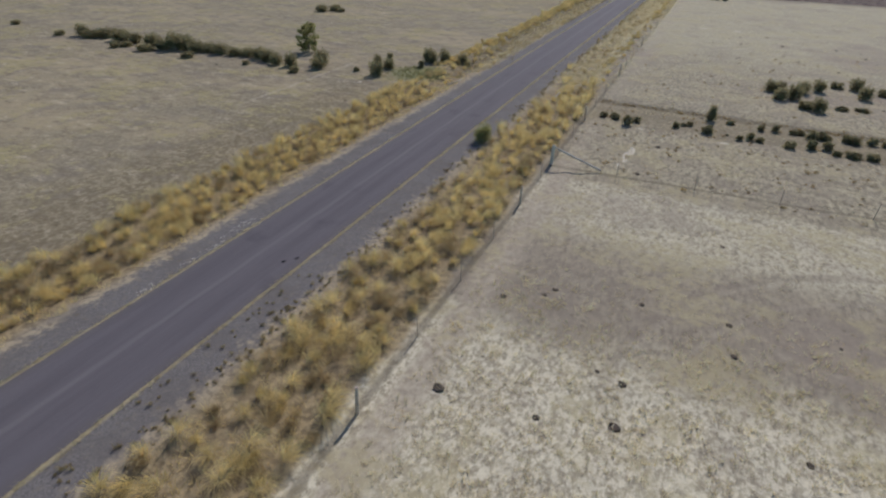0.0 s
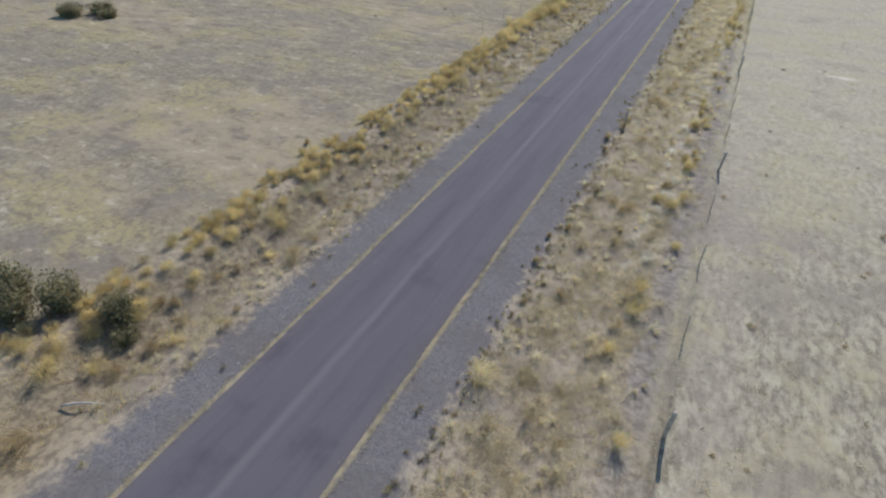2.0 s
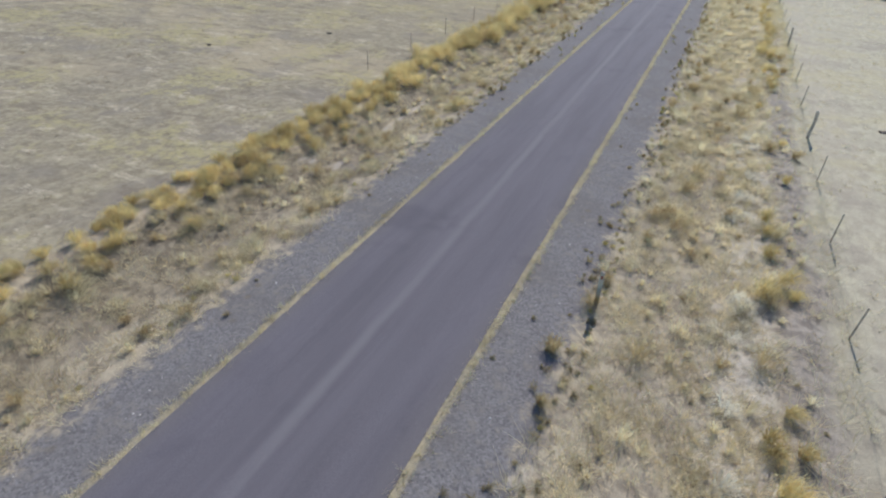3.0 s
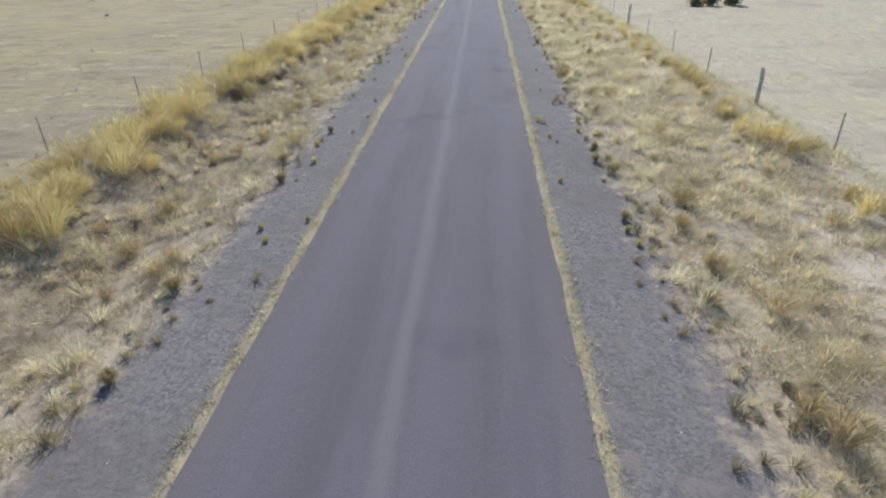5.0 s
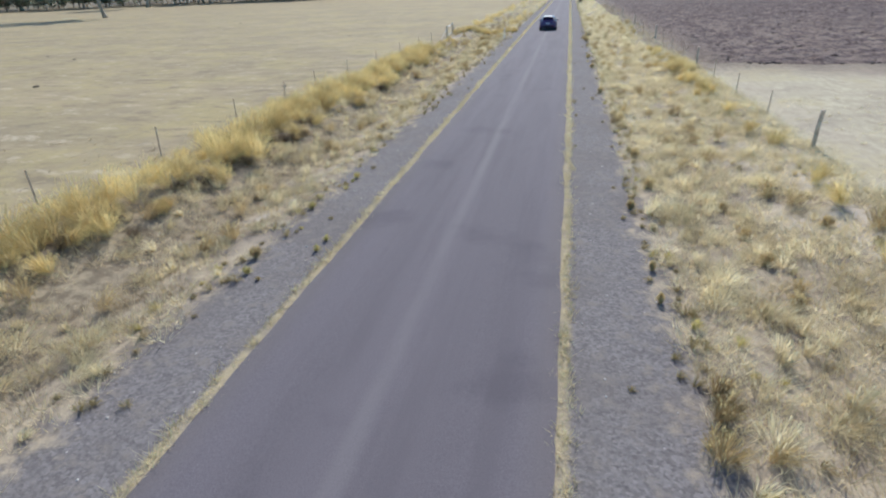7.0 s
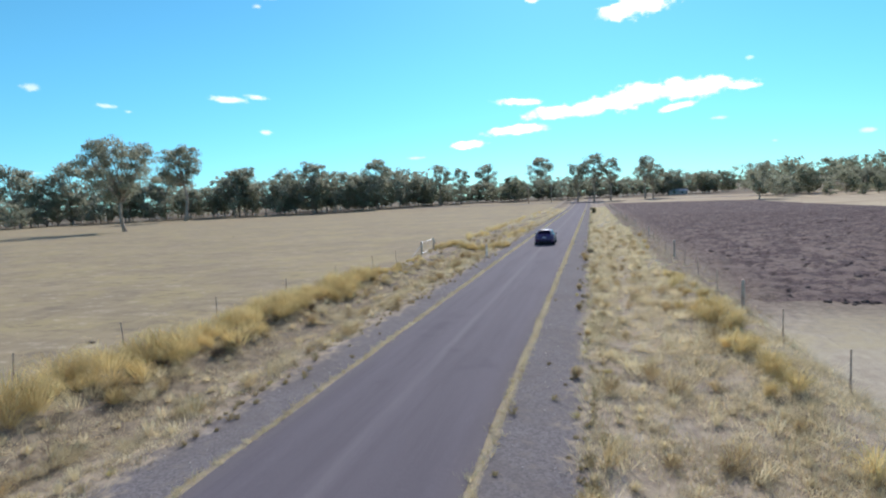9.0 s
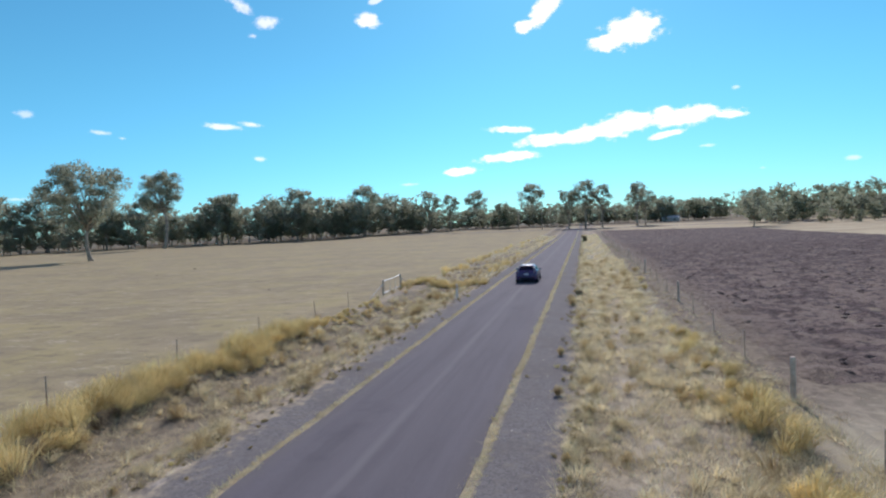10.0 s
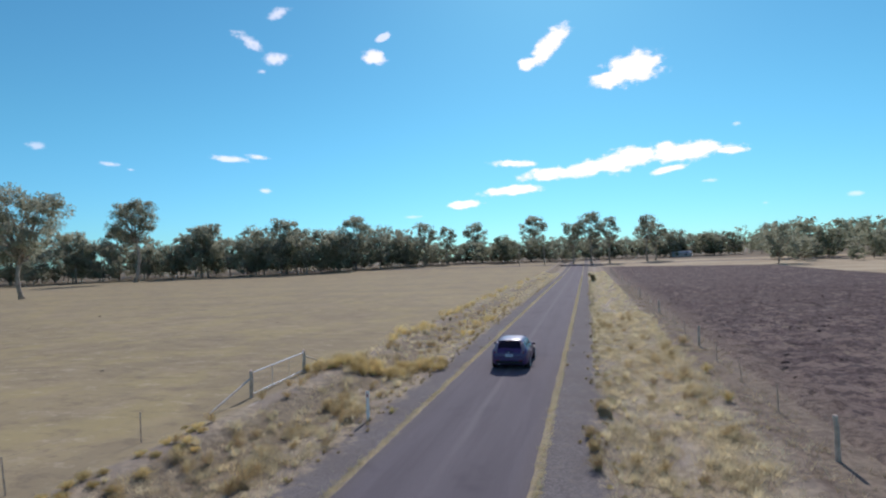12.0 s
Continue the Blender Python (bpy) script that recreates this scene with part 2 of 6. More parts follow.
    left = mix(nt, mth(nt, "MULTIPLY", ramp(nt, wide, 0.46, 0.62), 0.6), left, (0.37, 0.305, 0.19))
    left = mix(nt, mth(nt, "MULTIPLY", ramp(nt, mid, 0.50, 0.66), 0.65), left, (0.20, 0.172, 0.135))
    left = mix(nt, mth(nt, "MULTIPLY", mth(nt, "MULTIPLY", ramp(nt, patchy, 0.50, 0.59), ramp(nt, small, 0.34, 0.60)), 0.7), left, (0.335, 0.292, 0.132))
    left = mix(nt, mth(nt, "MULTIPLY", ramp(nt, patchy, 0.36, 0.48, 1.0, 0.0), 0.38), left, (0.195, 0.168, 0.128))
    trail = ramp(nt, mth(nt, "ABSOLUTE", mth(nt, "ADD", mth(nt, "ADD", x, 19.1), mth(nt, "MULTIPLY", edge, 0.3))), 0.05, 0.28, 0.7, 0.0)
    trail = mth(nt, "MULTIPLY", trail, ramp(nt, small, 0.38, 0.6, 0.25, 1.0))
    left = mix(nt, mth(nt, "MULTIPLY", trail, mth(nt, "MULTIPLY", ramp(nt, y, 36.0, 42.0), ramp(nt, y, 55.0, 58.0, 1.0, 0.0))), left, (0.46, 0.41, 0.31))
    far_left = ramp(nt, y, 95.0, 150.0)
    left = mix(nt, mth(nt, "MULTIPLY", far_left, 0.65), left, (0.288, 0.238, 0.128))
    left = mix(nt, mth(nt, "MULTIPLY", mth(nt, "MULTIPLY", far_left, ramp(nt, wide, 0.38, 0.58, 1.0, 0.0)), 0.25), left, (0.225, 0.185, 0.115))
    left = mix(nt, mth(nt, "MULTIPLY", mth(nt, "MULTIPLY", far_left, ramp(nt, patchy, 0.48, 0.62)), 0.4), left, (0.345, 0.290, 0.138))
    left = mix(nt, mth(nt, "MULTIPLY", mth(nt, "MULTIPLY", far_left, ramp(nt, patchy, 0.36, 0.50, 1.0, 0.0)), 0.4), left, (0.212, 0.176, 0.118))
    left = mix(nt, mth(nt, "MULTIPLY", mth(nt, "MULTIPLY", far_left, ramp(nt, mid, 0.50, 0.70)), 0.3), left, (0.40, 0.325, 0.20))
    near = ramp(nt, y, 105.0, 230.0, 1.0, 0.6)
    left = mix(nt, mth(nt, "MULTIPLY", ramp(nt, dash, 0.53, 0.64, 0.0, 0.65), near), left, (0.165, 0.134, 0.095))
    left = mix(nt, mth(nt, "MULTIPLY", mth(nt, "MULTIPLY", ramp(nt, dash, 0.36, 0.46, 0.8, 0.0), ramp(nt, speck, 0.40, 0.58)), near), left, (0.44, 0.38, 0.265))
    beside = mth(nt, "MULTIPLY", ramp(nt, xe, -19.0, -13.0), ramp(nt, y, 44.0, 56.0, 1.0, 0.0))
    left = mix(nt, mth(nt, "MULTIPLY", beside, ramp(nt, small, 0.38, 0.6, 0.75, 0.15)), left, (0.155, 0.125, 0.075))
    side = ramp(nt, x, -1.0, 1.0)
    col = mix(nt, side, left, right)
    # pale ground beyond the ploughed field
    pale = mth(nt, "MAXIMUM", ramp(nt, mth(nt, "ADD", y, mth(nt, "MULTIPLY", x, 0.38)), 371.0, 375.0), mth(nt, "MULTIPLY", ramp(nt, x, 58.0, 61.0), ramp(nt, y, 158.0, 166.0)))
    col = mix(nt, mth(nt, "MULTIPLY", pale, side), col, mix(nt, ramp(nt, wide, 0.4, 0.6), (0.44, 0.37, 0.24), (0.33, 0.27, 0.17)))
    # darker brown ground under the far trees
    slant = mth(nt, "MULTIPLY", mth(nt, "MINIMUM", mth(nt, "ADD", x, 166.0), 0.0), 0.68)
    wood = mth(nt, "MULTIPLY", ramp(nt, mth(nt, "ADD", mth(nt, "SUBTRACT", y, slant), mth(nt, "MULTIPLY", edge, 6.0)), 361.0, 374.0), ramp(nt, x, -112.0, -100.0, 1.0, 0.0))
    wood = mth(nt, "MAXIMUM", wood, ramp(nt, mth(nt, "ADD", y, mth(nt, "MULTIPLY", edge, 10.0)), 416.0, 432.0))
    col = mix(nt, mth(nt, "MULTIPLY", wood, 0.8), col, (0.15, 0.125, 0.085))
    # verges
    vr = mth(nt, "MULTIPLY", ramp(nt, xe, 9.3, 9.9, 1.0, 0.0), ramp(nt, xe, -9.9, -9.0))
    straw = mix(nt, ramp(nt, small, 0.34, 0.62), (0.20, 0.168, 0.122), (0.36, 0.305, 0.21))
    dirt = mix(nt, ramp(nt, grit, 0.3, 0.7), (0.178, 0.152, 0.120), (0.282, 0.243, 0.188))
    verge = mix(nt, mth(nt, "MULTIPLY", ramp(nt, mth(nt, "ADD", mid, ramp(nt, y, 148.0, 176.0, 0.0, 0.075)), 0.52, 0.64), 0.85), straw, dirt)
    sand = mth(nt, "MULTIPLY", ramp(nt, noise_tex(nt, scaled(nt, pos, (1.0, 0.35, 1.0)), 0.7, 4.0), 0.66, 0.72), 0.6)
    drain_l = mth(nt, "MULTIPLY", ramp(nt, xe, -8.6, -7.9), ramp(nt, xe, -6.3, -5.3, 1.0, 0.0))
    verge = mix(nt, mth(nt, "MULTIPLY", drain_l, 0.75), verge, mix(nt, ramp(nt, small, 0.38, 0.62), (0.118, 0.096, 0.062), (0.245, 0.205, 0.132)))
    bare = mth(nt, "MULTIPLY", mth(nt, "MULTIPLY", ramp(nt, x, 6.4, 7.6), mth(nt, "MULTIPLY", ramp(nt, y, 78.0, 92.0), ramp(nt, y, 136.0, 150.0, 1.0, 0.0))), ramp(nt, mth(nt, "ADD", patchy, mth(nt, "MULTIPLY", small, 0.35)), 0.64, 0.74))
    verge = mix(nt, mth(nt, "MULTIPLY", bare, 0.8), verge, (0.47, 0.42, 0.335))
    verge = mix(nt, sand, verge, (0.50, 0.45, 0.37))
    # sandy worn line along the right verge
    worn = mth(nt, "ABSOLUTE", mth(nt, "SUBTRACT", mth(nt, "ADD", x, mth(nt, "MULTIPLY", mth(nt, "SUBTRACT", patchy, 0.5), 4.0)), 6.1))
    worn = mth(nt, "MULTIPLY", ramp(nt, worn, 0.10, 0.6, 0.45, 0.0), mth(nt, "MULTIPLY", ramp(nt, y, 140.0, 152.0), ramp(nt, small, 0.36, 0.58, 0.3, 1.0)))
    verge = mix(nt, worn, verge, (0.47, 0.42, 0.335))
    # bare trodden strip inside the fence, and bleached litter beside it
    trodden = mth(nt, "MULTIPLY", mth(nt, "MULTIPLY", ramp(nt, xe, 8.3, 8.9), ramp(nt, xe, 9.7, 10.0, 1.0, 0.0)), ramp(nt, y, 60.0, 70.0))
    trodden = mth(nt, "MULTIPLY", trodden, ramp(nt, y, 108.0, 122.0, 1.0, 0.25))
    verge = mix(nt, mth(nt, "MULTIPLY", trodden, 0.8), verge, mix(nt, ramp(nt, small, 0.38, 0.62), (0.175, 0.150, 0.122), (0.28, 0.245, 0.20)))
    bleach = mth(nt, "MULTIPLY", mth(nt, "MULTIPLY", ramp(nt, xe, 6.9, 7.4), ramp(nt, xe, 8.1, 8.6, 1.0, 0.0)), mth(nt, "MULTIPLY", ramp(nt, y, 72.0, 77.0), ramp(nt, y, 100.0, 112.0, 1.0, 0.0)))
    verge = mix(nt, mth(nt, "MULTIPLY", bleach, ramp(nt, small, 0.40, 0.58, 0.1, 0.75)), verge, (0.47, 0.42, 0.33))
    # brown litter under the deep stands, darkened for the shade between tussocks
    litter_shade = mth(nt, "MULTIPLY", ramp(nt, mth(nt, "ABSOLUTE", xe), 4.4, 5.2), ramp(nt, y, 52.0, 66.0, 1.0, 0.0))
    verge = mix(nt, mth(nt, "MULTIPLY", litter_shade, 0.85), verge, mix(nt, ramp(nt, small, 0.35, 0.65), (0.165, 0.128, 0.074), (0.32, 0.252, 0.140)))
    col = mix(nt, vr, col, verge)
    # gravel shoulder
    ax = mth(nt, "ABSOLUTE", mth(nt, "ADD", x, mth(nt, "MULTIPLY", mth(nt, "SUBTRACT", noise_tex(nt, pos, 0.9, 5.0, 0.7), 0.5), 1.5)))
    ax = mth(nt, "ADD", ax, mth(nt, "MULTIPLY", ramp(nt, y, 135.0, 155.0, 0.0, 0.3), ramp(nt, x, -1.0, 1.0, 1.0, 0.0)))
    gr = ramp(nt, mth(nt, "ADD", ax, mth(nt, "MULTIPLY", mth(nt, "SUBTRACT", small, 0.5), 1.6)), 3.75, 4.5, 1.0, 0.0)
    peb = nd(nt, "ShaderNodeTexVoronoi", None, Vector=pos, Scale=24.0).outputs["Color"]
    pebv = nd(nt, "ShaderNodeSeparateColor", None, Color=peb).outputs[0]
    gravel = mix(nt, pebv, (0.112, 0.104, 0.098), (0.196, 0.183, 0.172))
    gravel = mix(nt, mth(nt, "MULTIPLY", ramp(nt, mid, 0.44, 0.62), 0.6), gravel, (0.132, 0.119, 0.107))
    gravel = mix(nt, ramp(nt, small, 0.5, 0.7), gravel, (0.178, 0.160, 0.138))
    col = mix(nt, gr, col, gravel)
    # green soak beside the road
    gx, gy = mth(nt, "MULTIPLY", mth(nt, "ADD", xe, 10.3), 0.30), mth(nt, "MULTIPLY", mth(nt, "SUBTRACT", y, 55.8), 0.28)
    soak = mth(nt, "ADD", mth(nt, "MULTIPLY", gx, gx), mth(nt, "MULTIPLY", gy, gy))
    col = mix(nt, mth(nt, "MULTIPLY", ramp(nt, soak, 0.4, 1.3, 1.0, 0.0), ramp(nt, small, 0.35, 0.6, 0.25, 0.8)), col, (0.165, 0.185, 0.072))
    # damp drain across the paddock
    drain = mth(nt, "ABSOLUTE", mth(nt, "SUBTRACT", mth(nt, "ADD", y, mth(nt, "MULTIPLY", edge, 0.6)), 55.3))
    col = mix(nt, mth(nt, "MULTIPLY", mth(nt, "MULTIPLY", ramp(nt, drain, 0.10, 1.35, 0.85, 0.0), ramp(nt, x, 9.6, 10.4)), ramp(nt, small, 0.34, 0.58, 0.3, 1.0)), col, (0.088, 0.074, 0.052))
    # browner ground before the drain
    brown = mth(nt, "MULTIPLY", mth(nt, "MULTIPLY", ramp(nt, yn, 47.0, 51.0), ramp(nt, y, 54.9, 55.9, 1.0, 0.0)), ramp(nt, x, 9.8, 10.6))
    col = mix(nt, mth(nt, "MULTIPLY", brown, ramp(nt, small, 0.36, 0.6, 0.85, 0.5)), col, (0.195, 0.162, 0.102))
    # dark lines on the ground along the fences
    line_a = ramp(nt, mth(nt, "ABSOLUTE", mth(nt, "SUBTRACT", mth(nt, "ADD", x, mth(nt, "MULTIPLY", edge, 0.15)), 9.95)), 0.05, 0.28, 0.6, 0.0)
    line_b = mth(nt, "MULTIPLY", ramp(nt, mth(nt, "ABSOLUTE", mth(nt, "SUBTRACT", mth(nt, "ADD", y, mth(nt, "MULTIPLY", edge, 0.25)), mth(nt, "ADD", 36.45, mth(nt, "MULTIPLY", x, 0.045)))), 0.06, 0.34, 0.55, 0.0), ramp(nt, x, 9.6, 10.4))
    col = mix(nt, mth(nt, "MAXIMUM", mth(nt, "MULTIPLY", line_a, ramp(nt, y, 62.0, 74.0, 1.0, 0.25)), line_b), col, (0.125, 0.105, 0.075))
    # straw litter at the asphalt's edge
    margin = mth(nt, "MULTIPLY", ramp(nt, mth(nt, "ADD", mth(nt, "ABSOLUTE", x), mth(nt, "MULTIPLY", edge, 0.10)), ramp(nt, y, 130.0, 165.0, 2.40, 2.46), ramp(nt, y, 130.0, 165.0, 2.53, 2.61), 1.0, 0.0), ramp(nt, small, 0.38, 0.60, 0.5, 0.9))
    col = mix(nt, margin, col, (0.36, 0.305, 0.185))
    # turned soil spilling to the fence
    spill = mth(nt, "MULTIPLY", ramp(nt, xe, 8.4, 9.4), mth(nt, "MULTIPLY", ramp(nt, mth(nt, "ADD", y, mth(nt, "MULTIPLY", edge, 3.0)), 154.0, 162.0), mth(nt, "SUBTRACT", 1.0, pale)))
    col = mix(nt, mth(nt, "MULTIPLY", spill, 0.85), col, mix(nt, ramp(nt, small, 0.4, 0.62), (0.11, 0.085, 0.065), (0.205, 0.162, 0.118)))
    # bare white limestone breaking through the turf: centre, half sizes
    rag = mth(nt, "MULTIPLY", mth(nt, "SUBTRACT", noise_tex(nt, pos, 2.4, 4.0, 0.65), 0.5), 2.6)
    for px, py, hx, hy in ((14.98, 42.6, 0.20, 0.65), (14.68, 41.3, 0.20, 0.7), (14.78, 40.4, 0.15, 0.45), (14.5, 39.3, 0.14, 0.34), (14.8, 48.35, 0.34, 0.13), (21.4, 47.9, 0.5, 0.14), (-13.9, 49.6, 0.18, 0.18), (17.2, 106.8, 0.9, 0.35), (22.4, 106.7, 0.7, 0.3)):
        ux, uy = mth(nt, "DIVIDE", mth(nt, "SUBTRACT", x, px), hx), mth(nt, "DIVIDE", mth(nt, "SUBTRACT", y, py), hy)
        off = mth(nt, "ADD", mth(nt, "SQRT", mth(nt, "ADD", mth(nt, "MULTIPLY", ux, ux), mth(nt, "MULTIPLY", uy, uy))), rag)
        col = mix(nt, ramp(nt, off, 0.85, 1.35, 0.8, 0.0), col, (0.56, 0.51, 0.40))
    # small dark scrapes and tufts
    col = mix(nt, mth(nt, "MULTIPLY", ramp(nt, tuft, 0.10, 0.22, 0.55, 0.0), mth(nt, "MULTIPLY", ramp(nt, mid, 0.45, 0.6), ramp(nt, y, 95.0, 125.0, 1.0, 0.15))), col, (0.14, 0.115, 0.075))
    h = mth(nt, "ADD", mth(nt, "MULTIPLY", small, 0.7), mth(nt, "MULTIPLY", grit, 0.35))
    finish(nt, col, 0.95, h, 0.7, 0.05, spec=0.1)
    return m


def road_material():
    m, nt = material("worn_asphalt")
    pos = nd(nt, "ShaderNodeNewGeometry").outputs["Position"]
    s = nd(nt, "ShaderNodeSeparateXYZ", None, Vector=pos)
    long = noise_tex(nt, scaled(nt, pos, (1.0, 0.07, 1.0)), 1.6, 5.0, 0.6)
    blot, grit = noise_tex(nt, pos, 0.35, 4.0), noise_tex(nt, pos, 60.0, 3.0, 0.75)
    xw = mth(nt, "ADD", s.outputs[0], mth(nt, "MULTIPLY", mth(nt, "SUBTRACT", blot, 0.5), 0.25))
    crown = ramp(nt, mth(nt, "ABSOLUTE", mth(nt, "ADD", xw, 0.08)), 0.02, 0.22, 1.0, 0.0)
    rim = ramp(nt, mth(nt, "ABSOLUTE", xw), 1.75, 2.25)
    tracks = ramp(nt, mth(nt, "ABSOLUTE", mth(nt, "SUBTRACT", mth(nt, "ABSOLUTE", xw), 0.95)), 0.1, 0.55, 1.0, 0.0)
    col = mix(nt, ramp(nt, grit, 0.3, 0.72), (0.095, 0.086, 0.092), (0.149, 0.135, 0.143))
    col = mix(nt, mth(nt, "MULTIPLY", ramp(nt, long, 0.42, 0.66), 0.4), col, (0.082, 0.074, 0.079))
    col = mix(nt, mth(nt, "MULTIPLY", tracks, 0.22), col, (0.085, 0.077, 0.082))
    col = mix(nt, mth(nt, "MULTIPLY", crown, ramp(nt, long, 0.3, 0.6, 0.10, 0.48)), col, (0.18, 0.168, 0.166))
    col = mix(nt, mth(nt, "MULTIPLY", rim, 0.3), col, (0.13, 0.115, 0.10))
    col = mix(nt, mth(nt, "MULTIPLY", ramp(nt, blot, 0.58, 0.7), 0.3), col, (0.055, 0.049, 0.058))
    finish(nt, col, 0.92, grit, 0.35, 0.012, spec=0.2)
    return m


def plough_material():
    m, nt = material("ploughed_soil")
    pos = nd(nt, "ShaderNodeNewGeometry").outputs["Position"]
    big, mid, clod = noise_tex(nt, scaled(nt, pos, (0.5, 1.0, 1.0)), 0.06, 4.0), noise_tex(nt, scaled(nt, pos, (0.7, 1.0, 1.0)), 0.6, 6.0, 0.75), noise_tex(nt, pos, 2.8, 5.0, 0.78)
    col = mix(nt, ramp(nt, clod, 0.33, 0.66), (0.042, 0.031, 0.031), (0.150, 0.112, 0.102))
    col = mix(nt, mth(nt, "MULTIPLY", ramp(nt, mth(nt, "ADD", mid, ramp(nt, nd(nt, "ShaderNodeSeparateXYZ", None, Vector=pos).outputs[1], 172.0, 235.0, 0.07, 0.0)), 0.48, 0.62), 0.75), col, (0.235, 0.182, 0.146))
    col = mix(nt, mth(nt, "MULTIPLY", ramp(nt, big, 0.50, 0.64), 0.4), col, (0.145, 0.113, 0.094))
    heap = noise_tex(nt, scaled(nt, pos, (1.0, 0.8, 1.0)), 1.5, 5.0, 0.7)
    col = mix(nt, mth(nt, "MULTIPLY", ramp(nt, heap, 0.50, 0.60), 0.72), col, (0.050, 0.038, 0.038))
    px = nd(nt, "ShaderNodeSeparateXYZ", None, Vector=pos).outputs[0]
    rimmed = ramp(nt, mth(nt, "ADD", px, mth(nt, "MULTIPLY", mth(nt, "SUBTRACT", mid, 0.5), 9.0)), 10.6, 13.4, 1.0, 0.0)
    col = mix(nt, mth(nt, "MULTIPLY", rimmed, 0.8), col, mix(nt, ramp(nt, clod, 0.4, 0.62), (0.135, 0.105, 0.080), (0.25, 0.198, 0.145)))
    finish(nt, col, 0.95, clod, 1.0, 0.18, spec=0.1)
    return m


GROUND, ROAD, PLOUGH = ground_material(), road_material(), plough_material()
GOLD = leafy("golden_grass", (0.47, 0.355, 0.145), (0.94, 0.78, 0.375), 0.5, 1.1, single=0.35)
BANK = leafy("bank_grass", (0.40, 0.30, 0.125), (0.89, 0.735, 0.355), 0.40, 0.8, single=0.35)
SEED = leafy("seed_heads", (0.56, 0.44, 0.20), (0.86, 0.72, 0.40), 0.5, 0.7, single=0.5)
BROWNGRASS = leafy("brown_grass", (0.24, 0.172, 0.090), (0.60, 0.46, 0.235), 0.45, 1.2, single=0.4)
STRAW = leafy("straw_grass", (0.50, 0.42, 0.245), (0.91, 0.81, 0.53), 0.5, 0.9, single=0.4)
BLEACHED = leafy("bleached_grass", (0.56, 0.50, 0.37), (0.92, 0.88, 0.74), 0.5, 0.9, single=0.4)
OLIVE = leafy("olive_grass", (0.38, 0.315, 0.18), (0.76, 0.665, 0.41), 0.45, 0.8, single=0.4)
# dark brown blades that paint the shade under the grass bank
SHADEGRASS = leafy("shade_grass", (0.11, 0.082, 0.06), (0.26, 0.195, 0.125), 0.2, 0.8)
DRAB = leafy("drab_grass", (0.24, 0.19, 0.115), (0.52, 0.44, 0.29), 0.4, 0.3)
EDGE = leafy("edge_grass", (0.45, 0.385, 0.225), (0.81, 0.715, 0.45), 0.48, 0.6)
WEED = leafy("green_weed", (0.20, 0.16, 0.085), (0.47, 0.38, 0.19), 0.4, 0.8)
LIME = leafy("yellow_green_grass", (0.33, 0.28, 0.10), (0.66, 0.57, 0.235), 0.45, 1.0, single=0.45)
LUSH = leafy("green_grass", (0.21, 0.21, 0.085), (0.41, 0.385, 0.18), 0.4, 0.8)
GUM = leafy("gum_leaves", (0.215, 0.232, 0.165), (0.43, 0.44, 0.325), 0.66, 0.12)
DARKLEAF = leafy("dark_leaves", (0.185, 0.205, 0.135), (0.355, 0.365, 0.25), 0.66, 0.2)
SHRUB = leafy("shrub_leaves", (0.185, 0.165, 0.092), (0.40, 0.350, 0.19), 0.58, 0.8)
YOUNG = leafy("young_leaves", (0.21, 0.21, 0.085), (0.44, 0.405, 0.175), 0.55, 0.8)
BARK = plain("pale_bark", (0.30, 0.25, 0.20), 0.85, vary=0.45, scale=0.9)
TIMBER = plain("grey_timber", (0.48, 0.385, 0.305), 0.9, vary=0.35, scale=3.0)
PALEWOOD = plain("bleached_wood", (0.52, 0.47, 0.40), 0.85, vary=0.2, scale=3.0)
STEEL = plain("galvanised_steel", (0.50, 0.51, 0.52), 0.45, 0.7, vary=0.15)
RUST = plain("rusty_steel", (0.50, 0.385, 0.30), 0.8, 0.0, vary=0.4)
WIRE = plain("fence_wire", (0.15, 0.14, 0.13), 0.75, 0.3)
WHITE = plain("white_paint", (0.72, 0.71, 0.68), 0.6, vary=0.1)
DUNG = plain("dark_dung", (0.075, 0.06, 0.045), 0.95, vary=0.4, scale=6.0)
STONE = plain("pale_stone", (0.50, 0.46, 0.40), 0.9, vary=0.25, scale=5.0)
ROOFTIN = plain("tin_roof", (0.55, 0.55, 0.54), 0.75, 0.0, vary=0.1)
BOARD = plain("painted_board", (0.45, 0.42, 0.38), 0.8, vary=0.2)
PAINT = plain("blue_car_paint", (0.060, 0.026, 0.108), 0.34, 0.0, 0.25, vary=0.06, scale=2.0, spec=0.5)
TRIM = plain("black_plastic", (0.015, 0.015, 0.018), 0.55, vary=0.15)
RUBBER = plain("tyre_rubber", (0.022, 0.022, 0.024), 0.85, vary=0.2)
ALLOY = plain("alloy_wheel", (0.42, 0.43, 0.46), 0.42, 0.8, vary=0.05)
CHROME = plain("chrome", (0.75, 0.75, 0.77), 0.12, 1.0, vary=0.03)
REDLENS = plain("red_lens", (0.22, 0.018, 0.03), 0.12, 0.0, 1.0, vary=0.1, spec=0.6)
CLEARLENS = plain("clear_lens", (0.30, 0.27, 0.30), 0.15, 0.1, 1.0, vary=0.05, spec=0.6)
PLATE = plain("plate_white", (0.55, 0.55, 0.60), 0.4, vary=0.05)
PLATEINK = plain("plate_ink", (0.10, 0.10, 0.22), 0.5, vary=0.05)


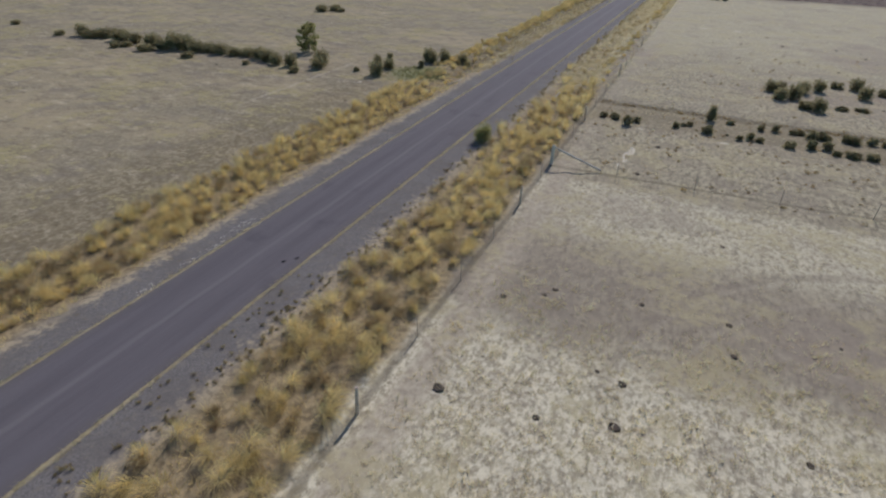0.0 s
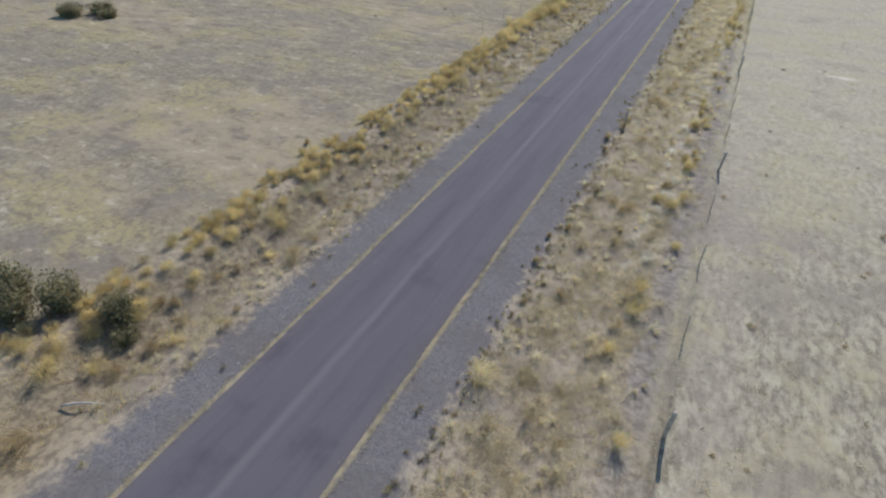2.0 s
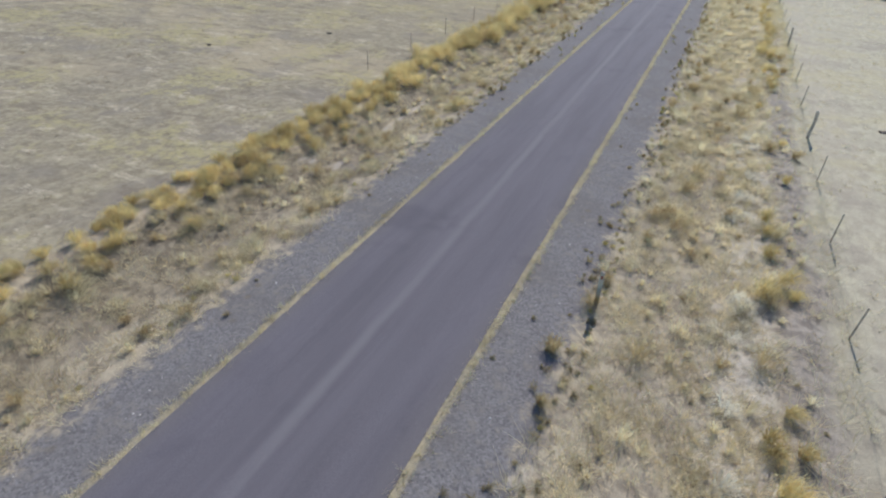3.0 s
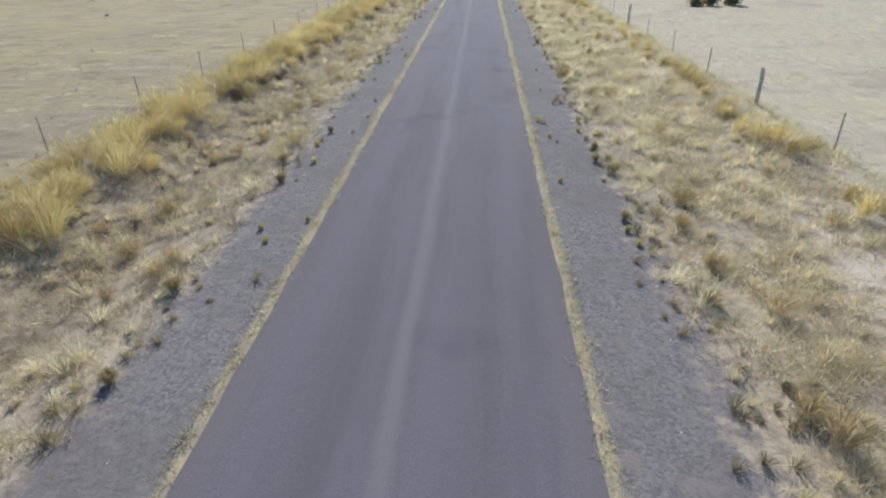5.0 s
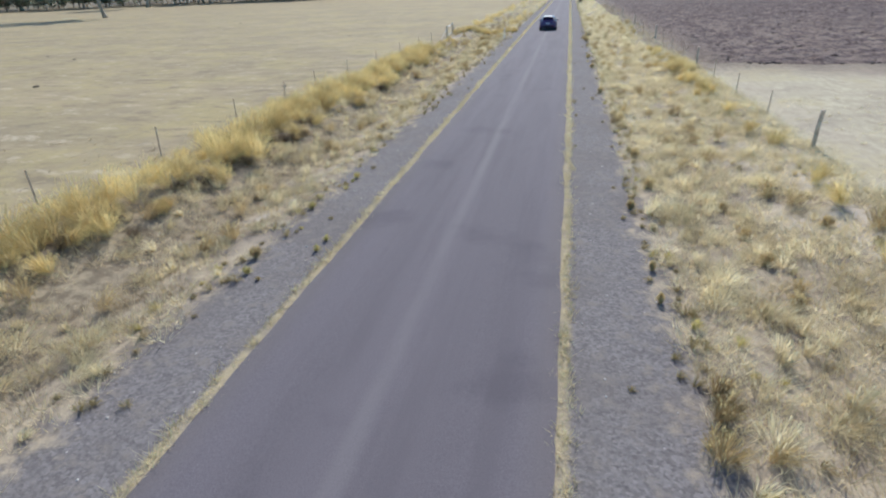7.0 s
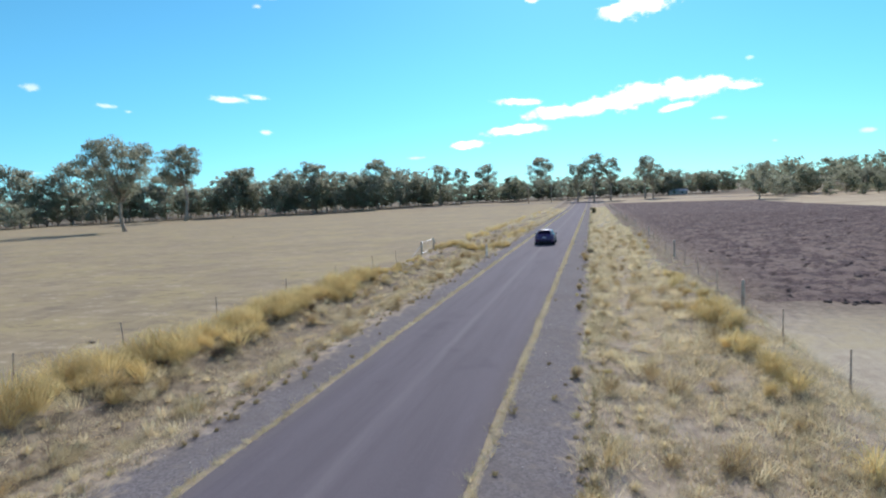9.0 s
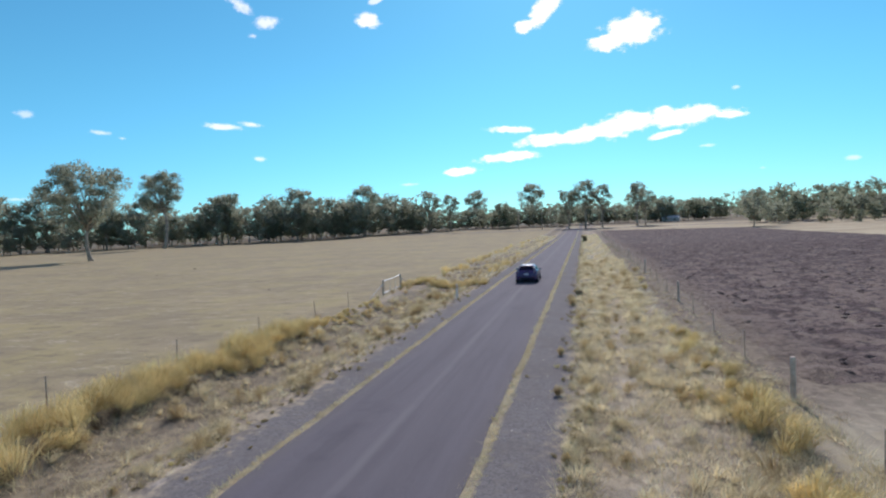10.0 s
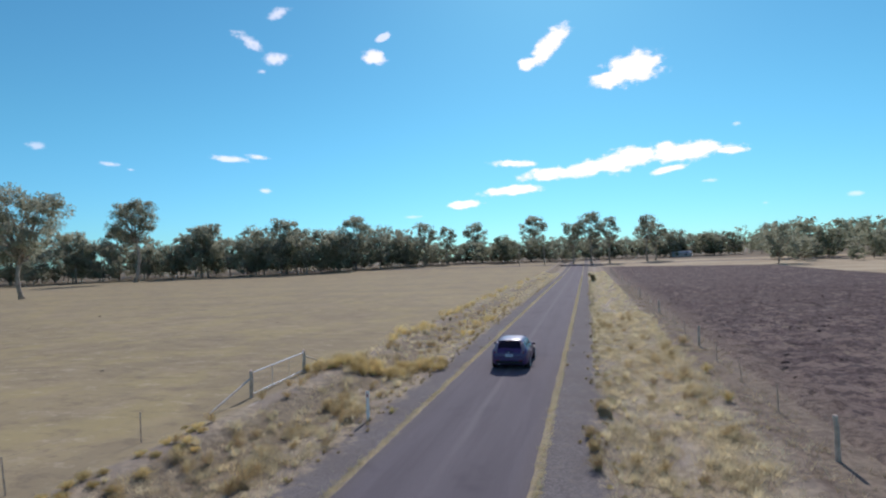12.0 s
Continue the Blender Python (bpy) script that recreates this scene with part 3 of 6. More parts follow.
def glass_material():
    m, nt = material("tinted_glass")
    p = nd(nt, "ShaderNodeBsdfPrincipled", None, Base_Color=(0.022, 0.016, 0.034, 1), Roughness=0.05)
    p.inputs["Specular IOR Level"].default_value = 0.6
    nd(nt, "ShaderNodeOutputMaterial", None, Surface=p.outputs[0])
    return m


GLASS = glass_material()


# ---------- mesh helpers ----------
def mesh_of(name, verts, faces, mat, smooth=False):
    """A mesh from an array of places and arrays of faces (each n x 3 or n x 4)."""
    me = bpy.data.meshes.new(name)
    verts = np.asarray(verts, np.float32)
    me.vertices.add(len(verts))
    me.vertices.foreach_set("co", verts.ravel())
    faces = [np.asarray(f, np.int32) for f in faces if len(f)]
    loops = np.concatenate([f.ravel() for f in faces])
    sizes = np.concatenate([np.full(len(f), f.shape[1], np.int32) for f in faces])
    me.loops.add(len(loops))
    me.loops.foreach_set("vertex_index", loops)
    me.polygons.add(len(sizes))
    me.polygons.foreach_set("loop_start", np.concatenate([[0], np.cumsum(sizes)[:-1]]).astype(np.int32))
    me.polygons.foreach_set("use_smooth", np.full(len(sizes), smooth))
    me.update(calc_edges=True)
    me.materials.append(mat)
    return me


def bm_mesh(name, bm, mat, smooth=False):
    me = bpy.data.meshes.new(name)
    bmesh.ops.recalc_face_normals(bm, faces=bm.faces)
    bm.to_mesh(me)
    bm.free()
    me.materials.append(mat)
    me.polygons.foreach_set("use_smooth", [smooth] * len(me.polygons))
    return me


def part(name, me, parent, label="", at=None):
    ob = new(name, me)
    ob.parent = parent
    if at is not None:
        ob.matrix_basis = at
    return tagged(ob, label)


def thing(name, label, category, group="", at=None, kind=""):
    ob = new(name)
    ob.empty_display_size = 0.3
    if at is not None:
        ob.matrix_basis = at
    return tagged(ob, label, category, group, kind)


def box(bm, size, at, bevel=0.0, turn=None):
    """A bevelled block in bm: size and centre."""
    g = bmesh.ops.create_cube(bm, size=1.0)
    m = Matrix.Translation(at) @ (turn or Matrix()) @ Matrix.Diagonal((*size, 1))
    bmesh.ops.transform(bm, matrix=m, verts=g["verts"])
    if bevel:
        es = list({e for v in g["verts"] for e in v.link_edges})
        bmesh.ops.bevel(bm, geom=es, offset=bevel, segments=2, affect="EDGES", profile=0.6)
    return bm


def block(name, size, at, mat, bevel=0.01, turn=None):
    return bm_mesh(name, box(bmesh.new(), size, at, bevel, turn), mat)


def tube(path, radii, sides=8, wobble=0.0, rng=None):
    """Places and faces of a tapered tube along a path, closed at both ends."""
    path, radii = np.asarray(path, float), np.asarray(radii, float)
    n = len(path)
    tang = np.gradient(path, axis=0)
    tang /= np.linalg.norm(tang, axis=1)[:, None] + 1e-9
    ref = np.where(np.abs(tang[:, 2:]) > 0.9, [[1.0, 0, 0]], [[0, 0, 1.0]])
    a = np.cross(tang, ref)
    a /= np.linalg.norm(a, axis=1)[:, None] + 1e-9
    b = np.cross(tang, a)
    ang = np.linspace(0, 2 * np.pi, sides, endpoint=False)
    r = radii[:, None] * (1 + (wobble * rng.standard_normal((n, sides)) if wobble else 0))
    v = path[:, None] + r[..., None] * (np.cos(ang)[None, :, None] * a[:, None] + np.sin(ang)[None, :, None] * b[:, None])
    v = v.reshape(-1, 3)
    i, j = np.meshgrid(np.arange(n - 1), np.arange(sides), indexing="ij")
    k = (j + 1) % sides
    f = np.stack([i * sides + j, i * sides + k, (i + 1) * sides + k, (i + 1) * sides + j], -1).reshape(-1, 4)
    v = np.concatenate([v, path[:1], path[-1:]])
    js = np.arange(sides)
    caps = np.concatenate([np.stack([np.full(sides, n * sides), (js + 1) % sides, js], -1),
                           np.stack([np.full(sides, n * sides + 1), (n - 1) * sides + js, (n - 1) * sides + (js + 1) % sides], -1)])
    return v, f, caps


def joined(pieces):
    """Several (places, quads, triangles) as one."""
    vs, qs, ts, at = [], [], [], 0
    for v, q, t in pieces:
        vs.append(v), qs.append(np.asarray(q, int).reshape(-1, 4) + at), ts.append(np.asarray(t, int).reshape(-1, 3) + at)
        at += len(v)
    return np.concatenate(vs), [np.concatenate(qs), np.concatenate(ts)]


def smooth01(u):
    u = np.clip(u, 0, 1)
    return u * u * (3 - 2 * u)


def waves(x, y, seed, size):
    """Cheap smooth noise in about -1 to 1 from a few crossed waves."""
    rng = np.random.default_rng(seed)
    z = 0
    for k in range(7):
        a, p, f = rng.uniform(0, 6.283), rng.uniform(0, 6.283), rng.uniform(0.5, 2.2) / size
        z = z + np.sin((x * np.cos(a) + y * np.sin(a)) * f * 6.283 + p) / 3.2
    return z


def height(x, y):
    """The lie of the land: a low crown under the road, shallow table drains, a slow rise far off and a hill on the right."""
    x, y = np.asarray(x, float), np.asarray(y, float)
    ax = np.abs(x)
    z = -0.05 - 0.06 * smooth01((ax - 2.3) / 1.6)
    z = z - np.where(x < 0, 0.26, 0.12) * np.exp(-((ax - 6.2) / 1.2) ** 2)
    z = z + np.where(x < 0, 0.22, 0.08) * np.exp(-((ax - 8.8) / 0.9) ** 2)
    z = z + (ax > 3.9) * 0.035 * waves(x, y, 3, 2.3) * smooth01((ax - 3.9) / 1.0)
    z = z - 0.16 * np.exp(-((y - 55.3) / 0.9) ** 2) * smooth01((x - 9.5) / 2)
    z = z + 3.0 * smooth01((y - 300) / 220) * (ax > -1)
    z = z + 9.0 * smooth01((x - 95) / 190) * smooth01((y - 250) / 230)
    z = z + 15.0 * smooth01((x - 130) / 400) * smooth01((y - 420) / 500)
    return z

# ---------- ground and road ----------
def axis_steps(*spans):
    """Coordinates from spans of (start, end, step)."""
    return np.unique(np.round(np.concatenate([np.arange(a, b + 1e-6, s) for a, b, s in spans]), 3))


def sheet(xs, ys, lift):
    gx, gy = np.meshgrid(xs, ys, indexing="ij")
    v = np.stack([gx, gy, height(gx, gy) + lift(gx, gy)], -1).reshape(-1, 3)
    i, j = np.meshgrid(np.arange(len(xs) - 1), np.arange(len(ys) - 1), indexing="ij")
    a = i * len(ys) + j
    return v, np.stack([a, a + len(ys), a + len(ys) + 1, a + 1], -1).reshape(-1, 4)


xs = axis_steps((-3000, -400, 200), (-400, -60, 20), (-60, -14, 2), (-14, 14, 0.4), (14, 60, 2), (60, 400, 20), (400, 3000, 200))
ys = axis_steps((-700, -40, 60), (-40, 250, 1.0), (250, 600, 10), (600, 4200, 200))
v, q = sheet(xs, ys, lambda x, y: 0 * x)
tagged(new("ground", mesh_of("ground", v, [q], GROUND, True)), "flat dry grazing land of bleached grass and bare soil", "ground", kind="structure")

ROAD_HALF, ROAD_FROM, ROAD_TO = 2.3, -60.0, 392.0
ry = axis_steps((ROAD_FROM, ROAD_TO, 0.5))
rx = np.array([-ROAD_HALF, -2.1, -1.4, -0.7, 0, 0.7, 1.4, 2.1, ROAD_HALF])
gx, gy = np.meshgrid(rx, ry, indexing="ij")
rag = 0.022 * waves(gx * 0 + gy, gx * 0 + 7.0, 5, 2.3) + 0.014 * waves(gy, gx * 0 + 1.0, 6, 0.5)
gx = np.where(np.abs(gx) > 2.2, gx + np.sign(gx) * rag, gx)
gz = height(0 * gx, gy) + 0.07 - 0.008 * gx**2
gz = np.where(np.abs(gx) > 2.2, gz - 0.015, gz)
top = np.stack([gx, gy, gz], -1)
low = top.copy()
low[..., 2] -= 0.09
n, L = len(rx), len(ry)
v = np.concatenate([top.reshape(-1, 3), low.reshape(-1, 3)])
i, j = np.meshgrid(np.arange(n - 1), np.arange(L - 1), indexing="ij")
a = i * L + j
faces = [np.stack([a, a + L, a + L + 1, a + 1], -1).reshape(-1, 4)]
j = np.arange(L - 1)
for s in (0, n - 1):
    b = s * L + j
    faces.append(np.stack([b, b + 1, b + 1 + n * L, b + n * L], -1))
tagged(new("road", mesh_of("road", v, faces, ROAD, False)), "narrow sealed country road of worn grey asphalt", "road", kind="structure")

# side road at the far end
cv, cq = sheet(axis_steps((-260, 200, 4)), axis_steps((393, 398, 1)), lambda x, y: 0.06 + 0 * x)
tagged(new("road", mesh_of("cross_road", cv, [cq], ROAD)), "far side road crossing at the end of the lane", "road", kind="structure")

# ploughed field behind the right-hand fence
fx = axis_steps((10.5, 34, 0.3), (34, 60, 0.65))
fv = np.concatenate([np.linspace(0, 0.45, 190, endpoint=False), np.linspace(0.45, 1, 90)])
gx, gv = np.meshgrid(fx, fv, indexing="ij")
gx = gx + 0.3 * waves(gv * 200, gv * 0, 12, 3) * np.exp(-(gx - 10.5) / 1.5)
near_y = 160.6 + 0.6 * waves(gx, 0 * gx, 8, 9)
far_y = 372 - 0.38 * gx + 1.5 * waves(gx, 0 * gx, 9, 12)
gy = near_y + (far_y - near_y) * gv
rim = smooth01((gx - 10.5) / 1.6) * smooth01((60 - gx) / 1.5) * smooth01((gy - near_y) / 0.8) * smooth01((far_y - gy) / 2.0)
coarse = np.random.default_rng(5).standard_normal(gx.shape)
coarse = sum(np.roll(coarse, (a, b), (0, 1)) for a in (-1, 0, 1) for b in (-1, 0, 1)) / 3
rough = 0.05 * coarse + 0.05 * np.random.default_rng(4).standard_normal(gx.shape)
gz = height(gx, gy) - 0.05 + smooth01(rim * 1.6) * 0.13 + rim * np.clip(rough, -0.065, 0.2)
v = np.stack([gx, gy, gz], -1).reshape(-1, 3)
i, j = np.meshgrid(np.arange(len(fx) - 1), np.arange(len(fv) - 1), indexing="ij")
a = i * len(fv) + j
q = np.stack([a, a + len(fv), a + len(fv) + 1, a + 1], -1).reshape(-1, 4)
tagged(new("ploughed_field", mesh_of("ploughed_field", v, [q], PLOUGH, True)), "dark cloddy ploughed field behind a wire fence", "field", kind="structure")


# ---------- grass ----------
def grass(name, label, category, centres, tall, radius, blades, mat, seed, width=0.012, lean=0.5, simple=False):
    """Clumps of bent blades as one mesh: centres n x 2, a height and a radius for each clump."""
    rng = np.random.default_rng(seed)
    centres = np.asarray(centres, float)
    n = len(centres)
    tall, radius = np.broadcast_to(tall, n), np.broadcast_to(radius, n)
    who = np.repeat(np.arange(n), blades)
    m = len(who)
    az = rng.uniform(0, 2 * np.pi, m)
    off = np.sqrt(rng.uniform(0, 1, m)) * radius[who] * 0.55
    bx, by = centres[who, 0] + off * np.cos(az), centres[who, 1] + off * np.sin(az)
    az = az + rng.normal(0, 0.5, m)
    h = tall[who] * rng.uniform(0.55, 1.1, m)
    out = lean * h * rng.uniform(0.3, 1.25, m) * (0.4 + off / (radius[who] * 0.55 + 1e-6) * 0.8)
    bz = height(bx, by) - 0.02
    side = az + np.pi / 2 + rng.normal(0, 0.6, m)
    w = width * rng.uniform(0.7, 1.5, m)
    sx, sy = np.cos(side) * w, np.sin(side) * w
    ox, oy = np.cos(az) * out, np.sin(az) * out
    base, mid = np.stack([bx, by, bz], -1), np.stack([bx + ox * 0.35, by + oy * 0.35, bz + h * 0.62], -1)
    tip = np.stack([bx + ox, by + oy, bz + h], -1)
    s = np.stack([sx, sy, 0 * sx], -1)
    if simple:
        v = np.stack([base - s, base + s, tip], 1).reshape(-1, 3)
        return tagged(new(name, mesh_of(name, v, [np.arange(3 * m).reshape(-1, 3)], mat)), label, category, kind="stuff")
    v = np.stack([base - s, base + s, mid + s * 0.8, mid - s * 0.8, tip], 1).reshape(-1, 3)
    k = np.arange(m) * 5
    faces = [np.stack([k, k + 1, k + 2, k + 3], -1), np.stack([k + 3, k + 2, k + 4], -1)]
    return tagged(new(name, mesh_of(name, v, faces, mat)), label, category, kind="stuff")


def scatter(rng, n, x0, x1, y0, y1, keep=None):
    p = np.stack([rng.uniform(x0, x1, n), rng.uniform(y0, y1, n)], -1)
    return p if keep is None else p[rng.uniform(0, 1, n) < keep(p[:, 0], p[:, 1])]


def tussock(name, label, pts, tall, radius, blades, mat, seed, width=0.008, droop=0.16, heads=None, upright=0.30, short=False):
    """Fountain-shaped tussocks as one mesh: blades rise from a tight base, arch outward and droop."""
    rng = np.random.default_rng(seed)
    pts = np.asarray(pts, float)
    n = len(pts)
    tall, radius = np.broadcast_to(tall, n), np.broadcast_to(radius, n)
    flop = -0.6 + rng.normal(0, 1.1, n), rng.uniform(0.05, 0.85, n)   # bent by the wind, mostly one way

    def rows(count, lo, hi, wide):
        who = np.repeat(np.arange(n), count)
        m = len(who)
        az = rng.uniform(0, 2 * np.pi, m)
        reach = radius[who] * np.sqrt(rng.uniform(0.02, 1, m)) * rng.uniform(0.75, 1.2, m)
        h = tall[who] * rng.uniform(lo, hi, m) * (1 - 0.30 * np.minimum(1.2, reach / radius[who]) ** 2)
        ox = np.cos(az) * reach + np.cos(flop[0])[who] * flop[1][who] * radius[who]
        oy = np.sin(az) * reach + np.sin(flop[0])[who] * flop[1][who] * radius[who]
        x0, y0 = pts[who, 0] + 0.22 * np.cos(az) * reach, pts[who, 1] + 0.22 * np.sin(az) * reach
        z0 = height(x0, y0) - 0.02
        twist = az + rng.normal(0, 0.95, m)
        ox = ox + 0.62 * reach * (np.cos(twist) - np.cos(az))
        oy = oy + 0.62 * reach * (np.sin(twist) - np.sin(az))
        side = az + np.pi / 2 + rng.normal(0, 0.7, m)
        w = wide * rng.uniform(0.6, 1.4, m)
        s = np.stack([np.cos(side) * w, np.sin(side) * w, 0 * w], -1)
        dr = droop * rng.uniform(0.2, 1.8, m) * reach / radius[who]

        def at(f, z):
            return np.stack([x0 + ox * f, y0 + oy * f, z0 + h * z], -1)
        a, b, c = at(0, 0), at(upright, 0.68), at(0.72, 1.0)
        d = at(1.02, 1.0 - dr)
        return a, b, c, d, s, m

    a, b, c, d, s, m = rows(blades, 0.55, 1.05, width)
    if short:
        v = np.stack([a - s * 0.7, a + s * 0.7, (b + c) / 2 + s, (b + c) / 2 - s, d], 1).reshape(-1, 3)
        k = np.arange(m) * 5
        return tagged(new(name, mesh_of(name, v, [np.stack([k, k + 1, k + 2, k + 3], -1), np.stack([k + 3, k + 2, k + 4], -1)], mat)), label, "grass", kind="stuff")
    v = np.stack([a, b + s, b - s, c + s * 0.75, c - s * 0.75, d], 1).reshape(-1, 3)
    k = np.arange(m) * 6
    faces = [np.stack([k + 2, k + 1, k + 3, k + 4], -1), np.concatenate([np.stack([k, k + 1, k + 2], -1), np.stack([k + 4, k + 3, k + 5], -1)])]
    tagged(new(name, mesh_of(name, v, faces, mat)), label, "grass", kind="stuff")
    if heads:
        a, b, c, d, s, m = rows(heads, 0.80, 1.22, width)
        v = np.stack([b, c - s, d, c + s], 1).reshape(-1, 3)
        k = np.arange(m) * 4
        tagged(new("seed_heads", mesh_of("seed_heads", v, [np.stack([k, k + 1, k + 2, k + 3], -1)], SEED)), "pale feathery seed heads over " + label, "grass", kind="stuff")


def spaced(rng, step, x0, x1, y0, y1, keep):
    """Places on a shaken grid, so that no two fall together."""
    gx, gy = np.meshgrid(np.arange(x0, x1, step), np.arange(y0, y1, step), indexing="ij")
    gy = gy + step * 0.5 * (np.arange(gx.shape[0]) % 2)[:, None]
    p = np.stack([gx.ravel(), gy.ravel()], -1) + rng.uniform(-0.42, 0.42, (gx.size, 2)) * step
    return p[rng.uniform(0, 1, len(p)) < keep(p[:, 0], p[:, 1])]


rng = np.random.default_rng(21)
# the deep golden stands
right_stand = spaced(rng, 0.76, 4.5, 9.6, -14, 72, lambda x, y: smooth01((x - 4.3 + 0.5 * waves(x, y, 31, 3)) / 1.3) * (1 - 0.85 * smooth01((y - 50) / 14))
                     * np.clip(0.85 + 0.6 * waves(x, y, 32, 2.5), 0.15, 1))
left_stand = spaced(rng, 0.70, -9.7, -4.8, -14, 70, lambda x, y: smooth01((-4.9 - x + 0.4 * waves(x, y, 33, 3)) / 1.0)
                    * smooth01((x + 9.9 + 0.5 * waves(x, y, 34, 4)) / 0.8) * np.clip(1.05 + 0.4 * waves(x, y, 35, 3), 0.3, 1) * (1 - 0.8 * smooth01((y - 47) / 6)))
bank = spaced(rng, 0.54, -10.8, -7.2, 60, 178, lambda x, y: 1.15 * np.exp(-((x + 8.9 + 0.25 * waves(y, 0 * y, 36, 9)) / 0.85) ** 2)
              * np.clip(0.95 + 0.5 * waves(x, y, 37, 6), 0.12 + 0.5 * (1 - smooth01((y - 90) / 20)), 1) * (1 - 0.35 * smooth01((y - 168) / 6)))
fence_tufts = spaced(rng, 0.6, 6.4, 9.4, 60, 200, lambda x, y: 0.8 * np.exp(-((x - 8.65) / 0.45) ** 2) * np.clip(0.15 + 0.5 * waves(x, y, 38, 5) + 0.9 * np.exp(-((y - 122) / 11) ** 2) + 1.3 * np.exp(-((y - 157) / 8) ** 2), 0, 1))
# a belt of tall grass crossing the verge beside the gate
belt = spaced(rng, 0.46, -10.4, -3.4, 187.0, 190.4, lambda x, y: np.clip(1.2 - np.abs(y - 188.4 - 0.10 * (x + 7)) / 1.3, 0, 1))
fence_tufts = fence_tufts[(fence_tufts[:, 1] < 174) | (rng.uniform(0, 1, len(fence_tufts)) < 0.25)]
FAR_CLUMPS = [(-9.1, 196.4), (-9.9, 200.6), (-8.8, 201.6), (-8.5, 203.6), (-9.2, 202.8), (-9.5, 212.5), (-9.1, 214.5), (-9.2, 221.0), (-9.4, 224.0), (-9.6, 231.8), (-9.0, 234.4), (-4.8, 210.0), (-5.3, 207.9), (-4.9, 201.3), (-10.2, 256.0), (-9.4, 246.0), (-9.0, 268.0)]
far_tufts = np.concatenate([np.array(FAR_CLUMPS) + rng.normal(0, 0.25, (17, 2)) for k in range(3)] + [scatter(rng, 90, -10.2, -5.4, 194, 330, lambda x, y: 0.08 + 0.5 * np.exp(-((x + 9.2) / 0.5) ** 2))])
for pts, label, hh, rr, bl, hd in (
        (right_stand, "tall golden dry grass tussocks on the verge", (0.40, 0.98), (0.34, 0.82), 150, 40),
        (left_stand, "tall golden dry grass tussocks beside the road", (0.40, 0.88), (0.34, 0.76), 140, 36),
        (bank, "long bank of tall golden grass along the fence", (0.42, 1.10), (0.38, 0.85), 210, 14),
        (fence_tufts, "golden grass tussocks by the wire fence", (0.34, 0.74), (0.28, 0.52), 170, 40),
        (belt, "belt of tall pale golden grass beside the gate", (0.35, 0.7), (0.30, 0.5), 180, 50),
        (far_tufts, "scattered dry tussocks along the far verge", (0.35, 0.9), (0.35, 0.8), 110, 24)):
    size = rng.uniform(0, 1, len(pts)) ** 1.4
    if pts is bank:
        size = size * (0.25 + 0.75 * smooth01((pts[:, 1] - 88) / 30)) - 0.10 * (1 - smooth01((pts[:, 1] - 84) / 30))
        size = size * (1 - 0.7 * smooth01((pts[:, 1] - 165) / 6)) - 0.45 * smooth01((pts[:, 1] - 165) / 6)
    if 130 < bl < 160:
        duller = rng.uniform(0, 1, len(pts)) < np.clip(0.22 + 0.3 * waves(pts[:, 0], pts[:, 1], 92, 5), 0.04, 0.7)
        tussock("tall_grass", "browner weathered tussocks among the golden grass", pts[duller], (hh[0] + (hh[1] - hh[0]) * size[duller]) * 0.85, rr[0] + (rr[1] - rr[0]) * size[duller], bl, BROWNGRASS, 43 + len(pts), 0.0056, 0.26, 24, 0.36)
        pts, size = pts[~duller], size[~duller]
    tussock("tall_grass", label, pts, hh[0] + (hh[1] - hh[0]) * size, rr[0] + (rr[1] - rr[0]) * size, bl, BANK if bl > 165 else GOLD, 41 + len(pts), 0.0046 if pts is bank else 0.0055 if bl > 95 else 0.0072, 0.48 if pts is bank else 0.26, hd, 0.44 if pts is bank else 0.36)

# short straw over the verges
verge_r = scatter(rng, 60000, 4.0, 10.2, 60, 215, lambda x, y: (1 - 0.4 * np.exp(-((x - 6.1 - 0.4 * waves(y, 0 * y, 28, 8)) / 0.55) ** 2) * smooth01((y - 140) / 12)) * (1 - 0.8 * smooth01((x - 8.3) / 0.5) * (1 - smooth01((y - 108) / 14))) * (1 - 0.6 * smooth01((5.0 - x) / 0.5) * (1 - smooth01((y - 120) / 20))) * np.clip(0.75 - 0.08 * smooth01((y - 150) / 20) + 0.6 * waves(x, y, 51, 2.6) + 0.35 * waves(x, y, 49, 1.1), 0.12, 1) * smooth01((x - 3.8 + 0.3 * waves(x, y, 52, 1.5)) / 0.7) * (1 - 0.93 * smooth01((x - 8.2 + 0.4 * waves(x, y, 50, 4)) / 0.8) * smooth01((y - 158) / 14)))
verge_l = scatter(rng, 40000, -8.4, -3.9, 60, 192, lambda x, y: np.clip(0.66 - 0.12 * smooth01((y - 155) / 20) + 0.75 * waves(x, y, 53, 2.4), 0.06, 1) * smooth01((-3.7 - x + 0.3 * waves(x, y, 54, 1.5)) / 0.7) * (1 - 0.38 * smooth01((-5.6 - x) / 0.6)) * (1 - 0.45 * smooth01((y - 176) / 8)))
size = rng.uniform(0, 1, len(verge_r)) ** 1.6
grass("short_grass", "short bleached straw grass on the verge", "grass", verge_r, 0.12 + 0.26 * size, 0.12 + 0.16 * size, 12, STRAW, 61, 0.0050, 1.55, True)
size = rng.uniform(0, 1, len(verge_l)) ** 1.6
drab = rng.uniform(0, 1, len(verge_l)) < np.clip(0.3 + 0.5 * waves(verge_l[:, 0], verge_l[:, 1], 27, 2.5), 0.05, 0.8)
